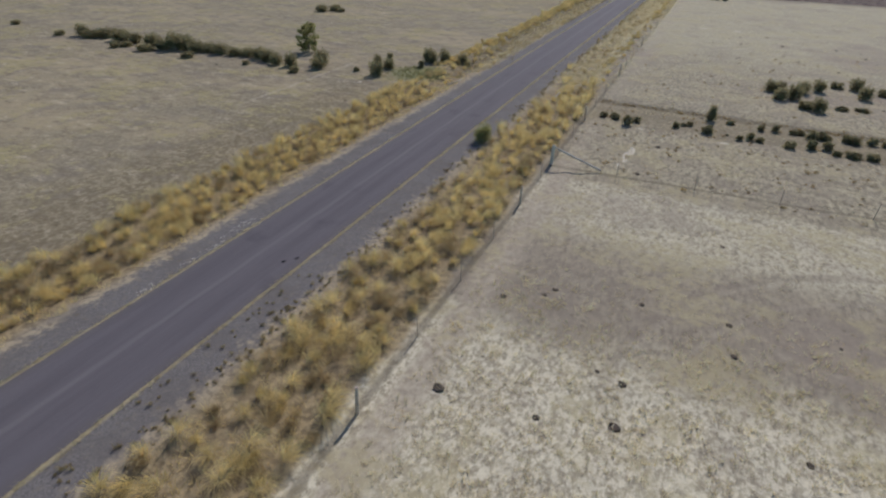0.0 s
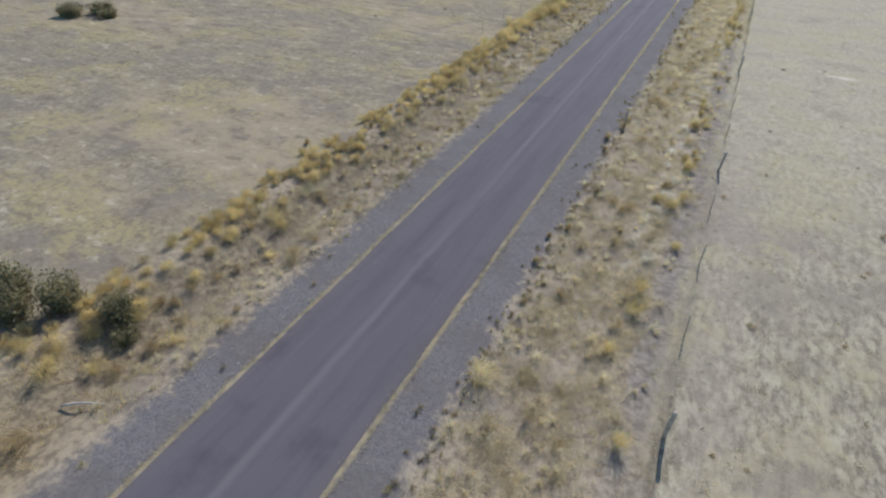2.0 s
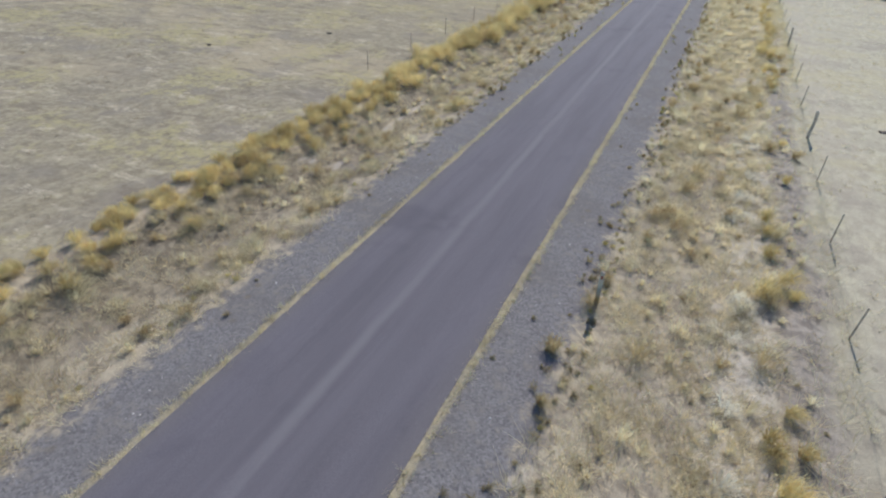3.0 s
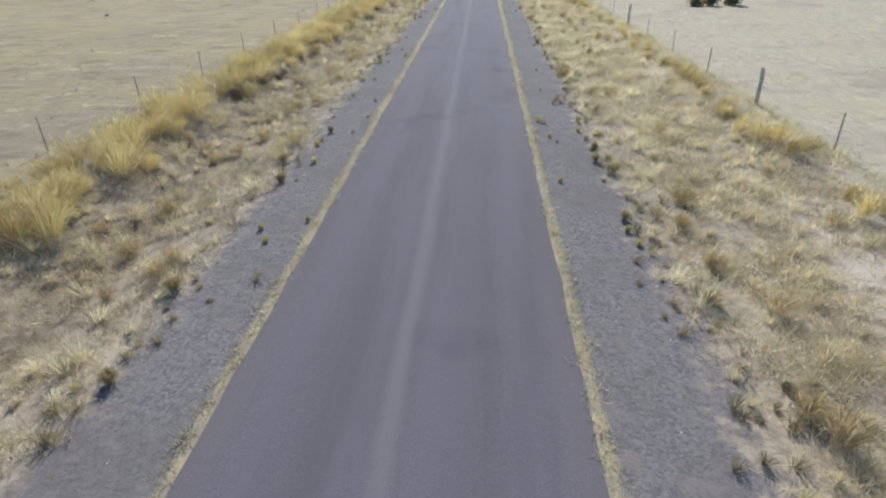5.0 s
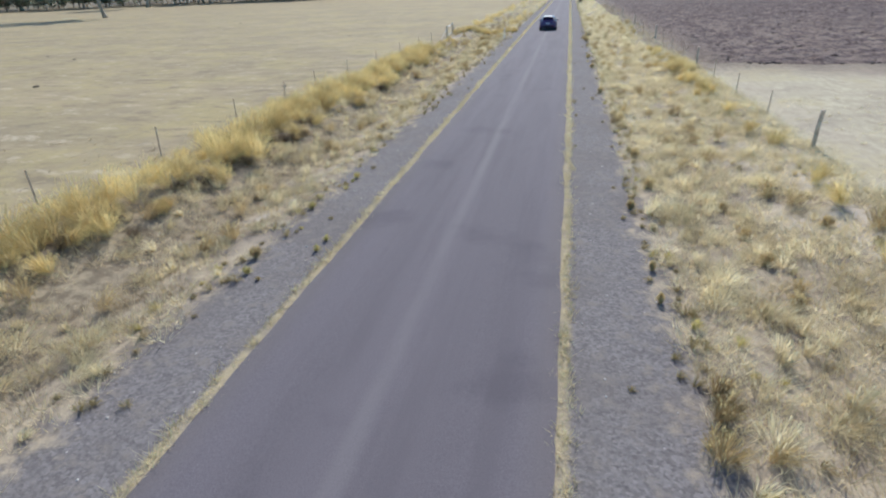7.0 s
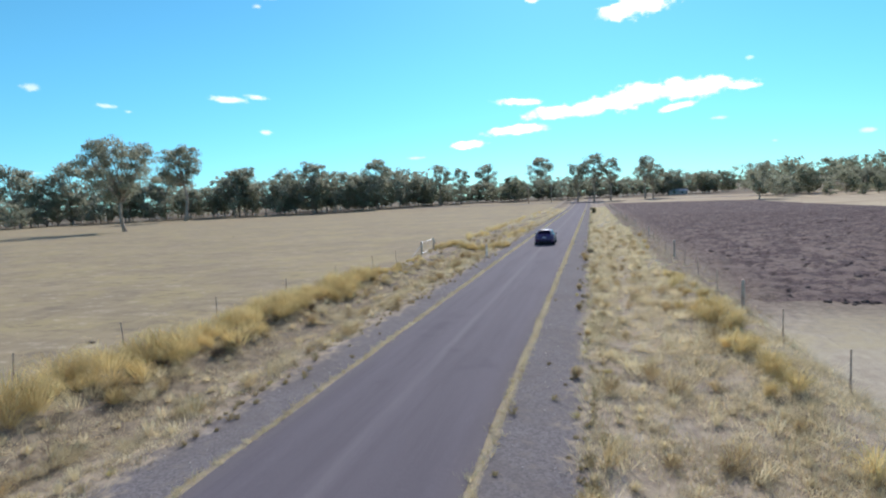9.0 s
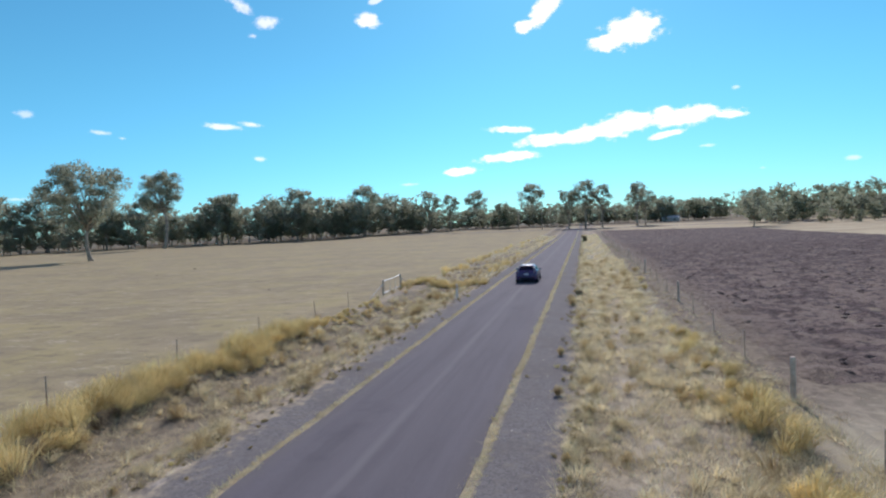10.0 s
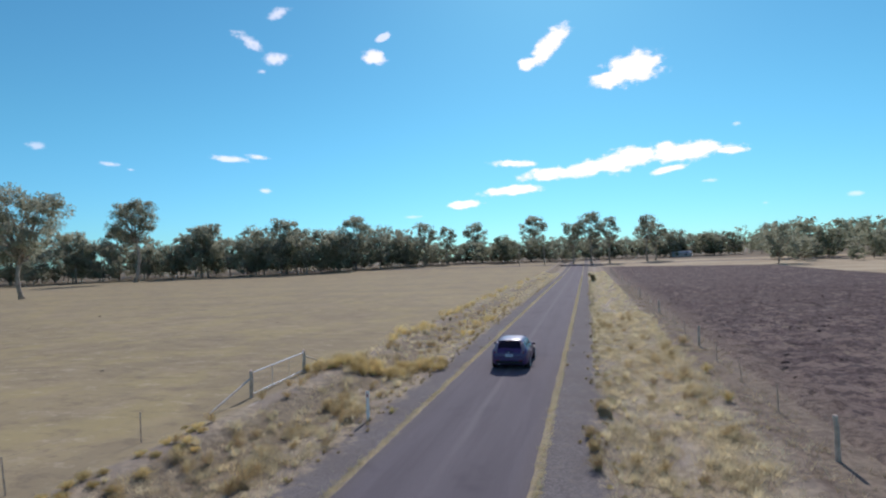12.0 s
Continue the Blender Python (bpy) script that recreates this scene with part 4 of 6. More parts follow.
grass("short_grass", "short bleached straw grass in the table drain", "grass", verge_l[~drab], (0.09 + 0.22 * size)[~drab], (0.12 + 0.16 * size)[~drab], 10, STRAW, 62, 0.0052, 1.5, True)
grass("short_grass", "short drab brown grass in the table drain", "grass", verge_l[drab], (0.08 + 0.20 * size)[drab], (0.12 + 0.16 * size)[drab], 10, DRAB, 60, 0.0052, 1.4, True)
under = scatter(rng, 10000, -9.4, 9.4, -14, 62, lambda x, y: (np.abs(x) > 4.5) * np.clip(0.6 + 0.6 * waves(x, y, 29, 2), 0.1, 1))
grass("short_grass", "short tangled golden grass between the tussocks", "grass", under, rng.uniform(0.12, 0.38, len(under)), 0.20, 9, GOLD, 63, 0.009, 1.2, True)
far_v = scatter(rng, 7000, 4.0, 8.6, 212, 330, lambda x, y: np.clip(0.5 + 0.8 * waves(x, y, 55, 3), 0.1, 1))
far_v = np.concatenate([far_v, scatter(rng, 7000, -9.5, -3.9, 190, 330, lambda x, y: np.clip(0.3 + 0.8 * waves(x, y, 56, 3), 0.04, 1))])
grass("short_grass", "bleached grass along the far verges", "grass", far_v, rng.uniform(0.12, 0.34, len(far_v)), 0.22, 6, STRAW, 64, 0.024, 0.9, True)
# paddock stubble
stub_r = scatter(rng, 25000, 10.2, 46, 6, 150, lambda x, y: smooth01((70 - x) / 60) * np.clip(0.5 + 0.6 * waves(x, y, 57, 4), 0.05, 1))
grass("stubble", "short pale stubble scattered over the paddock", "grass", stub_r, rng.uniform(0.05, 0.14, len(stub_r)), 0.17, 7, STRAW, 65, 0.012, 1.5, True)
cut_r = scatter(rng, 21000, 10.9, 38, 3, 25, lambda x, y: np.clip(0.55 + 0.6 * waves(x, y, 45, 3.0), 0.06, 1) * smooth01((24.0 - y + 2.0 * waves(x, 0 * y, 46, 9)) / 5.0))
grass("stubble", "pale cut straw standing in the near paddock", "grass", cut_r, rng.uniform(0.07, 0.22, len(cut_r)), 0.14, 6, STRAW, 47, 0.011, 0.55, True)
stub_l = scatter(rng, 20000, -60, -10.2, 10, 140, lambda x, y: smooth01((75 + x) / 60) * np.clip(0.45 + 0.6 * waves(x, y, 58, 5), 0.03, 1))
grass("stubble", "sparse short brown grass over the paddock", "grass", stub_l, rng.uniform(0.05, 0.15, len(stub_l)), 0.17, 6, DRAB, 66, 0.010, 1.6, True)
strip = scatter(rng, 8500, 8.4, 13.5, 158, 260, lambda x, y: np.exp(-((x - 9.2) / 1.9) ** 2) * np.clip(0.5 + 0.7 * waves(x, y, 80, 2.5), 0.03, 1))
grass("short_grass", "thin brown grass between the fence and the turned soil", "grass", strip, rng.uniform(0.06, 0.24, len(strip)), 0.16, 10, DRAB, 81, 0.006, 1.2, True)
# low brown tufts dotting the pale paddock and lining its drain
dots = np.concatenate([scatter(rng, 520, 10.4, 34, 36.5, 54, lambda x, y: np.clip(0.35 + 0.7 * waves(x, y, 84, 4), 0.02, 1)), scatter(rng, 330, 10.4, 40, 55.5, 90, lambda x, y: np.clip(0.25 + 0.6 * waves(x, y, 85, 6), 0.02, 1)),
                       np.stack([rng.uniform(10.2, 42, 260), 55.4 + rng.normal(0, 0.25, 260)], -1)])
size = rng.uniform(0, 1, len(dots)) ** 1.5
tussock("grass_tuft", "low brown tufts scattered over the pale paddock", dots, 0.07 + 0.16 * size, 0.12 + 0.18 * size, 44, BROWNGRASS, 86, 0.0065, 0.3, None, 0.5, True)
# middling tufts that break up the verges
tufts = np.concatenate([spaced(rng, 0.58, 4.3, 9.4, 60, 215, lambda x, y: np.clip(0.30 + 0.6 * waves(x, y, 72, 3), 0.04, 0.85) * (1 - 0.2 * smooth01((y - 150) / 20)) * (1 - 0.9 * smooth01((x - 8.2) / 0.8) * smooth01((y - 158) / 14))),
                        spaced(rng, 0.62, -8.3, -4.2, 60, 225, lambda x, y: np.clip(0.34 + 0.6 * waves(x, y, 73, 3), 0.04, 0.9) * (1 - 0.75 * smooth01((y - 186) / 8)))])
size = rng.uniform(0, 1, len(tufts)) ** 1.6
tussock("grass_tuft", "knee-low straw tufts with shaded bases", tufts, 0.20 + 0.30 * size, 0.16 + 0.20 * size, 62, STRAW, 74, 0.0043, 0.3, None, 0.42, True)
shaggy_r = spaced(rng, 0.74, 4.7, 8.0, 94, 166, lambda x, y: np.clip(0.16 + 0.55 * waves(x, y, 98, 4), 0.0, 0.6))
shaggy_l = spaced(rng, 0.72, -7.8, -4.3, 70, 190, lambda x, y: np.clip(0.24 + 0.6 * waves(x, y, 99, 4), 0.0, 0.75))
for pts, label, mat in ((shaggy_r, "shaggy bent straw tussocks with deep shade between them", STRAW), (shaggy_l, "shaggy olive-brown tussocks in the table drain", OLIVE)):
    size = rng.uniform(0, 1, len(pts)) ** 1.3
    tussock("tall_grass", label, pts, 0.22 + 0.32 * size, 0.34 + 0.32 * size, 125, mat, 100, 0.0042, 0.5, None, 0.5)
# dark tufts at the bank's foot, coloured to stand in for its shade
foot_shade = spaced(rng, 0.42, -8.5, -7.5, 122, 170, lambda x, y: np.exp(-((x + 8.0 + 0.25 * waves(y, 0 * y, 36, 9)) / 0.3) ** 2) * np.clip(0.1 + 1.1 * waves(x, y, 26, 3), 0, 1))
tussock("tall_grass", "dark brown tufts standing in for shade at the foot of the grass bank", foot_shade, rng.uniform(0.2, 0.45, len(foot_shade)), rng.uniform(0.26, 0.42, len(foot_shade)), 120, SHADEGRASS, 102, 0.0048, 0.5, None, 0.5, True)
pale = spaced(rng, 0.5, 6.9, 8.5, 74, 104, lambda x, y: np.clip(0.9 - np.abs(x - 7.7 + 0.012 * (y - 78)) / 0.6, 0, 1) * np.clip(0.55 + 0.8 * waves(x, y, 91, 4) + 0.6 * np.exp(-((y - 79) / 3) ** 2), 0, 1))
tussock("tall_grass", "bleached silvery grass clumps leaning beside the fence", pale, rng.uniform(0.2, 0.42, len(pale)), rng.uniform(0.3, 0.5, len(pale)), 110, BLEACHED, 101, 0.0052, 0.6, None, 0.55)
# browner, taller tussocks among the straw
brown = np.concatenate([spaced(rng, 0.8, 4.7, 8.4, 62, 215, lambda x, y: np.clip(0.04 + 0.1 * smooth01((y - 150) / 12) + 0.5 * waves(x, y, 77, 4), 0.0, 0.5)),
                        spaced(rng, 0.8, -9.4, -4.6, 62, 225, lambda x, y: np.clip(0.10 + 0.12 * smooth01((y - 165) / 15) + 0.5 * waves(x, y, 78, 4), 0.0, 0.5))])
size = rng.uniform(0, 1, len(brown)) ** 1.3
tussock("tall_grass", "olive-brown dry tussocks with dark bases on the verge", brown, 0.26 + 0.34 * size, 0.22 + 0.26 * size, 115, BROWNGRASS, 79, 0.0042, 0.3, 30, 0.4)
# yellow fringe creeping over the asphalt's edges
fy = np.arange(-20, 300, 0.027)
fringe = np.concatenate([np.stack([s * (2.42 + 0.02 * waves(fy, 0 * fy, 59 + s, 3.2) + 0.045 * waves(fy, 0 * fy + 3, 66 + s, 0.9) + rng.normal(0, 0.066, len(fy)) + 0.05 * smooth01((fy - 150) / 30) * rng.uniform(0, 1.5, len(fy))), fy + rng.normal(0, 0.05, len(fy))], -1) for s in (-1, 1)])
grass("edge_grass", "low yellow grass fringing the edges of the asphalt", "grass", fringe, rng.uniform(0.04, 0.14, len(fringe)) * np.clip(0.95 + 0.45 * waves(fringe[:, 0], fringe[:, 1], 75, 0.8), 0.6, 1.5), 0.07, 8, EDGE, 67, 0.0056, 1.2, True)
# dark weedy tufts where the gravel ends
wy = rng.uniform(-10, 280, 1700)
weeds = np.stack([np.where(rng.uniform(0, 1, 1700) < 0.40 * smooth01((wy - 88) / 14), -0.95, 1) * (4.22 + 0.2 * waves(wy, 0 * wy, 76, 5) + rng.normal(0, 0.24, 1700)), wy], -1)
weeds = np.concatenate([weeds, scatter(rng, 30, 2.6, 3.9, 60, 200), scatter(rng, 26, -3.9, -2.6, 60, 200), scatter(rng, 60, 4.2, 9.3, 70, 200), scatter(rng, 80, 2.8, 4.7, 0, 18)])
size = rng.uniform(0, 1, len(weeds)) ** 1.6
tussock("weed", "small olive-brown weedy tufts dotted along the gravel shoulder", weeds, 0.09 + 0.18 * size, 0.08 + 0.11 * size, 46, WEED, 68, 0.0042, 0.35, None, 0.62, True)
lime_y = rng.uniform(58, 205, 150)
lime = np.stack([np.where(rng.uniform(0, 1, 150) < 0.42, -1, 1) * (4.35 + 0.3 * waves(lime_y, 0 * lime_y, 82, 9) + rng.normal(0, 0.22, 150)), lime_y], -1)
size = rng.uniform(0, 1, len(lime)) ** 1.4
tussock("grass_tuft", "rounded yellow-green tufts growing along the gravel", lime, 0.10 + 0.12 * size, 0.09 + 0.09 * size, 60, LIME, 83, 0.0030, 0.3, None, 0.5, True)
# tussocks that stand out, one by one: x, y, radius
BROWN_A = [(3.9, 73.1, 0.27), (3.9, 75.1, 0.18), (4.4, 76.1, 0.26), (-10.9, 77.1, 0.24), (6.6, 77.2, 0.16), (4.8, 80.1, 0.22), (7.7, 82.3, 0.39), (4, 84.9, 0.24),
           (3.8, 86.5, 0.35), (4.3, 88.6, 0.44), (8.3, 90.7, 0.47), (-8.4, 90.9, 0.63), (9.4, 101.3, 0.37), (8.5, 101.4, 0.34), (-3.9, 102.7, 0.11), (-4.2, 103.2, 0.17),
           (-3.8, 103.6, 0.12), (4.4, 105.3, 0.52), (6.7, 107.7, 0.27), (5.1, 108.4, 0.44), (4.9, 108.8, 0.31), (-4, 109, 0.17), (-4.2, 111.2, 0.23), (5, 112.3, 0.28),
           (-5.9, 112.7, 0.35), (-3.2, 112.8, 0.1), (9, 113, 0.31), (-3.5, 113.4, 0.11), (4.9, 113.7, 0.26), (-2.6, 113.7, 0.08), (3.9, 114, 0.13)]
BROWN_B = [(9.4, 114.4, 0.38), (-6.1, 114.5, 0.33), (5.2, 114.8, 0.39), (-3.9, 115.9, 0.16), (4.1, 116.5, 0.24), (-4.3, 117.3, 0.24), (3.9, 117.3, 0.15), (9.3, 117.8, 0.43),
           (4, 118.2, 0.12), (-5.7, 119.7, 0.44), (-3.6, 119.7, 0.12), (2.7, 120.6, 0.14), (8.8, 123.8, 0.37), (-8.8, 124.6, 0.51), (4.2, 127, 0.35), (4.3, 127.7, 0.29),
           (4.4, 128.2, 0.27), (4, 130.5, 0.09), (6.3, 130.9, 0.22), (-4, 131.1, 0.17), (-2.8, 131.5, 0.13), (-5.6, 131.6, 0.32), (4, 131.7, 0.09), (-8.4, 131.9, 0.54),
           (-2.8, 132, 0.11), (-5.2, 132.1, 0.38), (6.2, 132.5, 0.19), (6.2, 133.7, 0.15), (8.9, 134.2, 0.46), (7.9, 134.4, 0.2), (3.9, 134.9, 0.13)]
BROWN_C = [(-6.1, 135.3, 0.31), (6.1, 135.4, 0.13), (4.5, 136.6, 0.21), (4.4, 139.5, 0.21), (-6.2, 140.2, 0.39), (4.2, 144.1, 0.38), (3.9, 150.5, 0.25), (4.2, 154.7, 0.15),
           (-7, 156.4, 0.44), (4.7, 157.7, 0.19), (7.2, 159.3, 0.32), (3.8, 159.3, 0.21), (7.2, 159.9, 0.27), (3.7, 164.2, 0.21), (-4.7, 168, 0.34), (-4.8, 168.5, 0.31),
           (4.5, 170, 0.25), (-5.2, 173.6, 0.38), (-5.2, 174.2, 0.6), (3.9, 176.6, 0.38), (3.8, 177.9, 0.29), (3.7, 179.1, 0.36), (-5, 179.7, 0.47), (-3.4, 180.7, 0.22),
           (-5.8, 180.9, 0.56), (4.3, 181.6, 0.4), (-6.5, 181.7, 0.42), (-6.2, 182.1, 0.49), (4.1, 182.2, 0.32), (9.2, 197, 0.57)]
GOLDEN = [(8.5, 121.2, 0.5), (9, 126.8, 0.38), (8.9, 124.4, 0.29), (8.8, 125.7, 0.49), (8.8, 128.4, 0.42), (8.3, 131.2, 0.31), (-8.2, 130.8, 0.64), (8.7, 146, 0.67),
          (8.9, 141.1, 0.54), (8.7, 151.3, 0.44), (8.4, 157.8, 0.6), (8.2, 153.8, 0.56), (8.2, 158.9, 0.64), (-8.7, 164.2, 0.75), (-9.5, 168.8, 0.5), (-8.8, 161.2, 0.8),
          (-8.3, 166.2, 0.7), (8.3, 93, 0.37), (7.5, 80.6, 0.45), (-4.9, 100.3, 0.77)]
ROUND = [(3.8, 106.2, 0.12), (4, 104.7, 0.13), (4, 104.1, 0.15), (2.8, 104.5, 0.08), (3.8, 113.4, 0.12), (3.9, 112.9, 0.12), (2.8, 115.8, 0.09), (3.8, 119.7, 0.1),
         (3.9, 119, 0.12), (2.9, 119.1, 0.08), (-3.7, 118.5, 0.14), (-3.4, 117.2, 0.14), (4.4, 129.8, 0.14), (-3.7, 136.4, 0.17), (-3.8, 130.4, 0.13), (-4, 133.9, 0.15)]
standing = np.array(BROWN_A + BROWN_B + BROWN_C)
on_gravel = np.abs(standing[:, 0]) < 3.55
tussock("grass_tuft", "small dull yellow tufts rooted in the gravel", standing[on_gravel, :2], 0.12 + 0.8 * standing[on_gravel, 2], standing[on_gravel, 2], 90, LIME, 90, 0.0034, 0.35, None, 0.5, True)
standing = standing[~on_gravel]
tussock("tall_grass", "dark-based brown tussocks standing out on the verge", standing[:, :2], 0.16 + 0.75 * standing[:, 2], standing[:, 2] * 0.9, 210, BROWNGRASS, 87, 0.0042, 0.35, 34, 0.45)
standing = np.array(GOLDEN)
tussock("tall_grass", "broad golden tussocks by the fence", standing[:, :2], 0.32 + 0.30 * np.minimum(standing[:, 2], 0.8), np.minimum(standing[:, 2], 0.8), 260, BANK, 88, 0.0050, 0.3, 24)
standing = np.array(ROUND)
tussock("grass_tuft", "rounded yellow-green tufts on the gravel", standing[:, :2], 0.10 + 1.0 * standing[:, 2], standing[:, 2] * 0.95, 130, LIME, 89, 0.0030, 0.3, None, 0.5, True)
soak = scatter(rng, 1500, -14.5, -6.8, 51, 60.5, lambda x, y: np.clip(1.3 - ((x + 10.3) * 0.3) ** 2 - ((y - 55.8) * 0.28) ** 2 + 0.4 * waves(x, y, 71, 2), 0, 1))
grass("green_grass", "patch of fresh green grass in a damp hollow", "grass", soak, rng.uniform(0.05, 0.16, len(soak)), 0.16, 14, LUSH, 69, 0.012, 1.0)

# ---------- trees and bushes ----------
def leaves(centres, radii, count, size, rng, flat=0.75, rise=0.0):
    """Leaf sprays: small bent quads spread through ellipsoid clumps."""
    n = len(centres)
    who = np.repeat(np.arange(n), count)
    m = len(who)
    d = rng.standard_normal((m, 3))
    d /= np.linalg.norm(d, axis=1)[:, None]
    r = rng.uniform(0.12, 1.1, m)[:, None] ** 0.6
    p = np.asarray(centres)[who] + d * r * np.asarray(radii)[who][:, None] * np.array([1, 1, flat])
    a = rng.standard_normal((m, 3)) + np.array([0, 0, rise]) + d * rise * 0.5
    a /= np.linalg.norm(a, axis=1)[:, None]
    b = np.cross(a, rng.standard_normal((m, 3)))
    b /= np.linalg.norm(b, axis=1)[:, None]
    s = size * rng.uniform(0.5, 1.4, m)[:, None]
    v = np.stack([p - a * s, p - b * s * 0.45, p + a * s, p + b * s * 0.45], 1).reshape(-1, 3)
    k = np.arange(m) * 4
    return v, np.stack([k, k + 1, k + 2, k + 3], -1)


def limb(start, end, r0, r1, rng, bend=0.12, steps=6):
    t = np.linspace(0, 1, steps)[:, None]
    p = np.asarray(start) * (1 - t) + np.asarray(end) * t
    length = np.linalg.norm(np.subtract(end, start))
    p = p + np.sin(t * np.pi) * rng.normal(0, bend, 3) * length
    return p, r0 + (r1 - r0) * t[:, 0]


def make_tree(name, label, tall, spread, clear, clumps, per, leaf, mat, seed, group="", clump_r=0.1, top_heavy=0.0, lean=0.0):
    """A tree of the given height: bent trunk with limbs, and a broken crown of leaf sprays."""
    rng = np.random.default_rng(seed)
    root = thing(name, label, "tree", group)
    fork = tall * (clear + 0.12)
    path, rad = limb((0, 0, -0.3), (lean * tall, 0, fork), tall * 0.020, tall * 0.013, rng, 0.04, 7)
    rad[0] *= 1.5
    pieces = [tube(path, rad, 9, 0.05, rng)]
    centres, radii = [], []
    for c in range(clumps):
        z = tall * (clear + (1 - clear) * (0.10 + 0.84 * (1 - c / clumps * 0.999) ** (1 - 0.45 * top_heavy)))
        u = (z / tall - clear) / (1 - clear)
        reach = spread * (0.35 + 0.65 * math.sin(min(1, max(0, u)) * 2.55 + 0.28)) * math.sqrt(rng.uniform(0.02, 1))
        ang = rng.uniform(0, 6.283)
        centres.append((lean * tall + reach * math.cos(ang), reach * math.sin(ang), z))
        radii.append(tall * clump_r * rng.uniform(0.65, 1.35))
    for c in range(0, clumps, 2):
        start = path[-1] if rng.uniform() < 0.65 else path[-2]
        p, r = limb(start, centres[c], tall * 0.0085, tall * 0.0025, rng, 0.09)
        pieces.append(tube(p, r, 5))
    v, f = joined(pieces)
    part("trunk", mesh_of("trunk", v, f, BARK, True), root, "pale bark trunk with spreading limbs")
    v, q = leaves(np.array(centres), np.array(radii), per, leaf, rng)
    part("crown", mesh_of("crown", v, [q], mat), root, "open crown of grey-green leaves")
    return root


def stand(ob, x, y, size=1.0, turn=0.0, sink=0.1):
    return pose(x, y, float(height(x, y)) - sink, 0, 0, turn) @ Matrix.Diagonal((size, size, size, 1))


def plant_first(ob, x, y, size=1.0, turn=0.0):
    ob.matrix_basis = stand(ob, x, y, size, turn)
    return ob


# tall paddock gums, each its own shape
broad = plant_first(make_tree("gum_tree", "tall broad gum tree alone in the dry paddock", 23.6, 10.0, 0.26, 78, 190, 0.28, GUM, 101, "paddock gums", 0.080, 0.7), -112, 250.5)
plant_first(make_tree("gum_tree", "tall rounded gum tree standing before the woods", 32.5, 8.4, 0.44, 54, 210, 0.34, GUM, 102, "paddock gums", 0.076, 0.3), -168, 338)
# forms repeated along the tree line, one metre high units scaled by height
FORMS = [
    ("tall slender gum tree in the roadside tree line", 20.0, 6.0, 0.28, 36, 60, 0.50, GUM, 111, 0.095, 0.5),
    ("spreading gum tree in the roadside tree line", 20.0, 9.2, 0.12, 54, 62, 0.54, GUM, 112, 0.105, 0.3),
    ("dense dark-leaved tree in the tree line", 16.0, 7.4, 0.02, 40, 60, 0.57, DARKLEAF, 113, 0.13, 0.0),
    ("sparse upright gum tree against the sky", 20.0, 5.0, 0.36, 28, 70, 0.44, GUM, 114, 0.085, 0.6),
    ("bushy low gum tree at the paddock edge", 14.0, 7.6, 0.03, 42, 62, 0.48, GUM, 115, 0.12, 0.1),
]
first = []
for label, tall, spread, clear, clumps, per, leaf, mat, seed, cr, heavy in FORMS:
    first.append((tall, make_tree("tree", label, tall, spread, clear, clumps, per, leaf, mat, seed, "tree line", cr, heavy)))
used = [False] * len(first)


def plant(form, x, y, tall, turn):
    base, ob = first[form]
    m = stand(ob, x, y, tall / base, turn)
    if not used[form]:
        used[form], ob.matrix_basis = True, m
        return ob
    return copy_thing(ob, m)


# x, y, height, form
LINE_LEFT = [(-228, 319, 10, 4), (-228, 328, 10, 1), (-219, 302, 9, 4), (-212, 332, 13, 1), (-197, 350, 13, 4), (-163, 366, 23.2, 1), (-148, 369, 20.2, 1), (-138, 380, 18.5, 4), (-128, 382, 19.4, 0), 
             (-115, 377, 23.7, 1), (-106, 389, 15.5, 4)]
LINE_MID = [(-104, 402, 18.7, 1), (-94, 412, 20.5, 1), (-88, 424, 16.6, 1), (-77, 431, 17.3, 3), (-67, 438, 14, 3), (-60, 480, 14.5, 0), (-37, 440, 11, 2), (-41, 446, 10, 2), (-32, 548, 19, 0), 
             (-2, 402, 11, 0), (5.5, 404, 15.5, 3), (13, 406, 13.8, 3), (29, 412, 14, 3), (33, 418, 10.5, 0), (-8, 440, 10, 4)]
LINE_RIGHT = [(50, 470, 12, 4), (66, 480, 11, 4), (80, 482, 11, 2), (63, 358, 16, 1), (90, 392, 10, 2), (112, 400, 12, 1), (118, 392, 12, 1), (98, 378, 7.5, 2), (132, 390, 10, 4), 
             (150, 404, 13, 1), (88, 366, 4.6, 2), (97, 362, 4, 2), (76, 374, 7, 4), (106, 372, 6, 2)]
rng = np.random.default_rng(77)
for x, y, tall, form in LINE_LEFT + LINE_MID + LINE_RIGHT:
    plant(form, x, y, tall * 1.28, rng.uniform(0, 360))
# the edge of the woods: how far off the first trees stand
EDGE_X, EDGE_Y = [-520, -330, -240, -214, -166, -112, -96, -60, -37, 0, 80], [190, 250, 300, 338, 362, 374, 408, 430, 436, 440, 452]
# close-set front row on the left
for k in range(62):
    x = -350 + 4.3 * k + rng.normal(0, 2.2)
    plant(int(rng.choice([0, 1, 1, 4])), x, float(np.interp(x, EDGE_X, EDGE_Y)) + rng.uniform(2, 16), rng.uniform(16, 25) * (0.95 if x < -180 else 1.0), rng.uniform(0, 360))
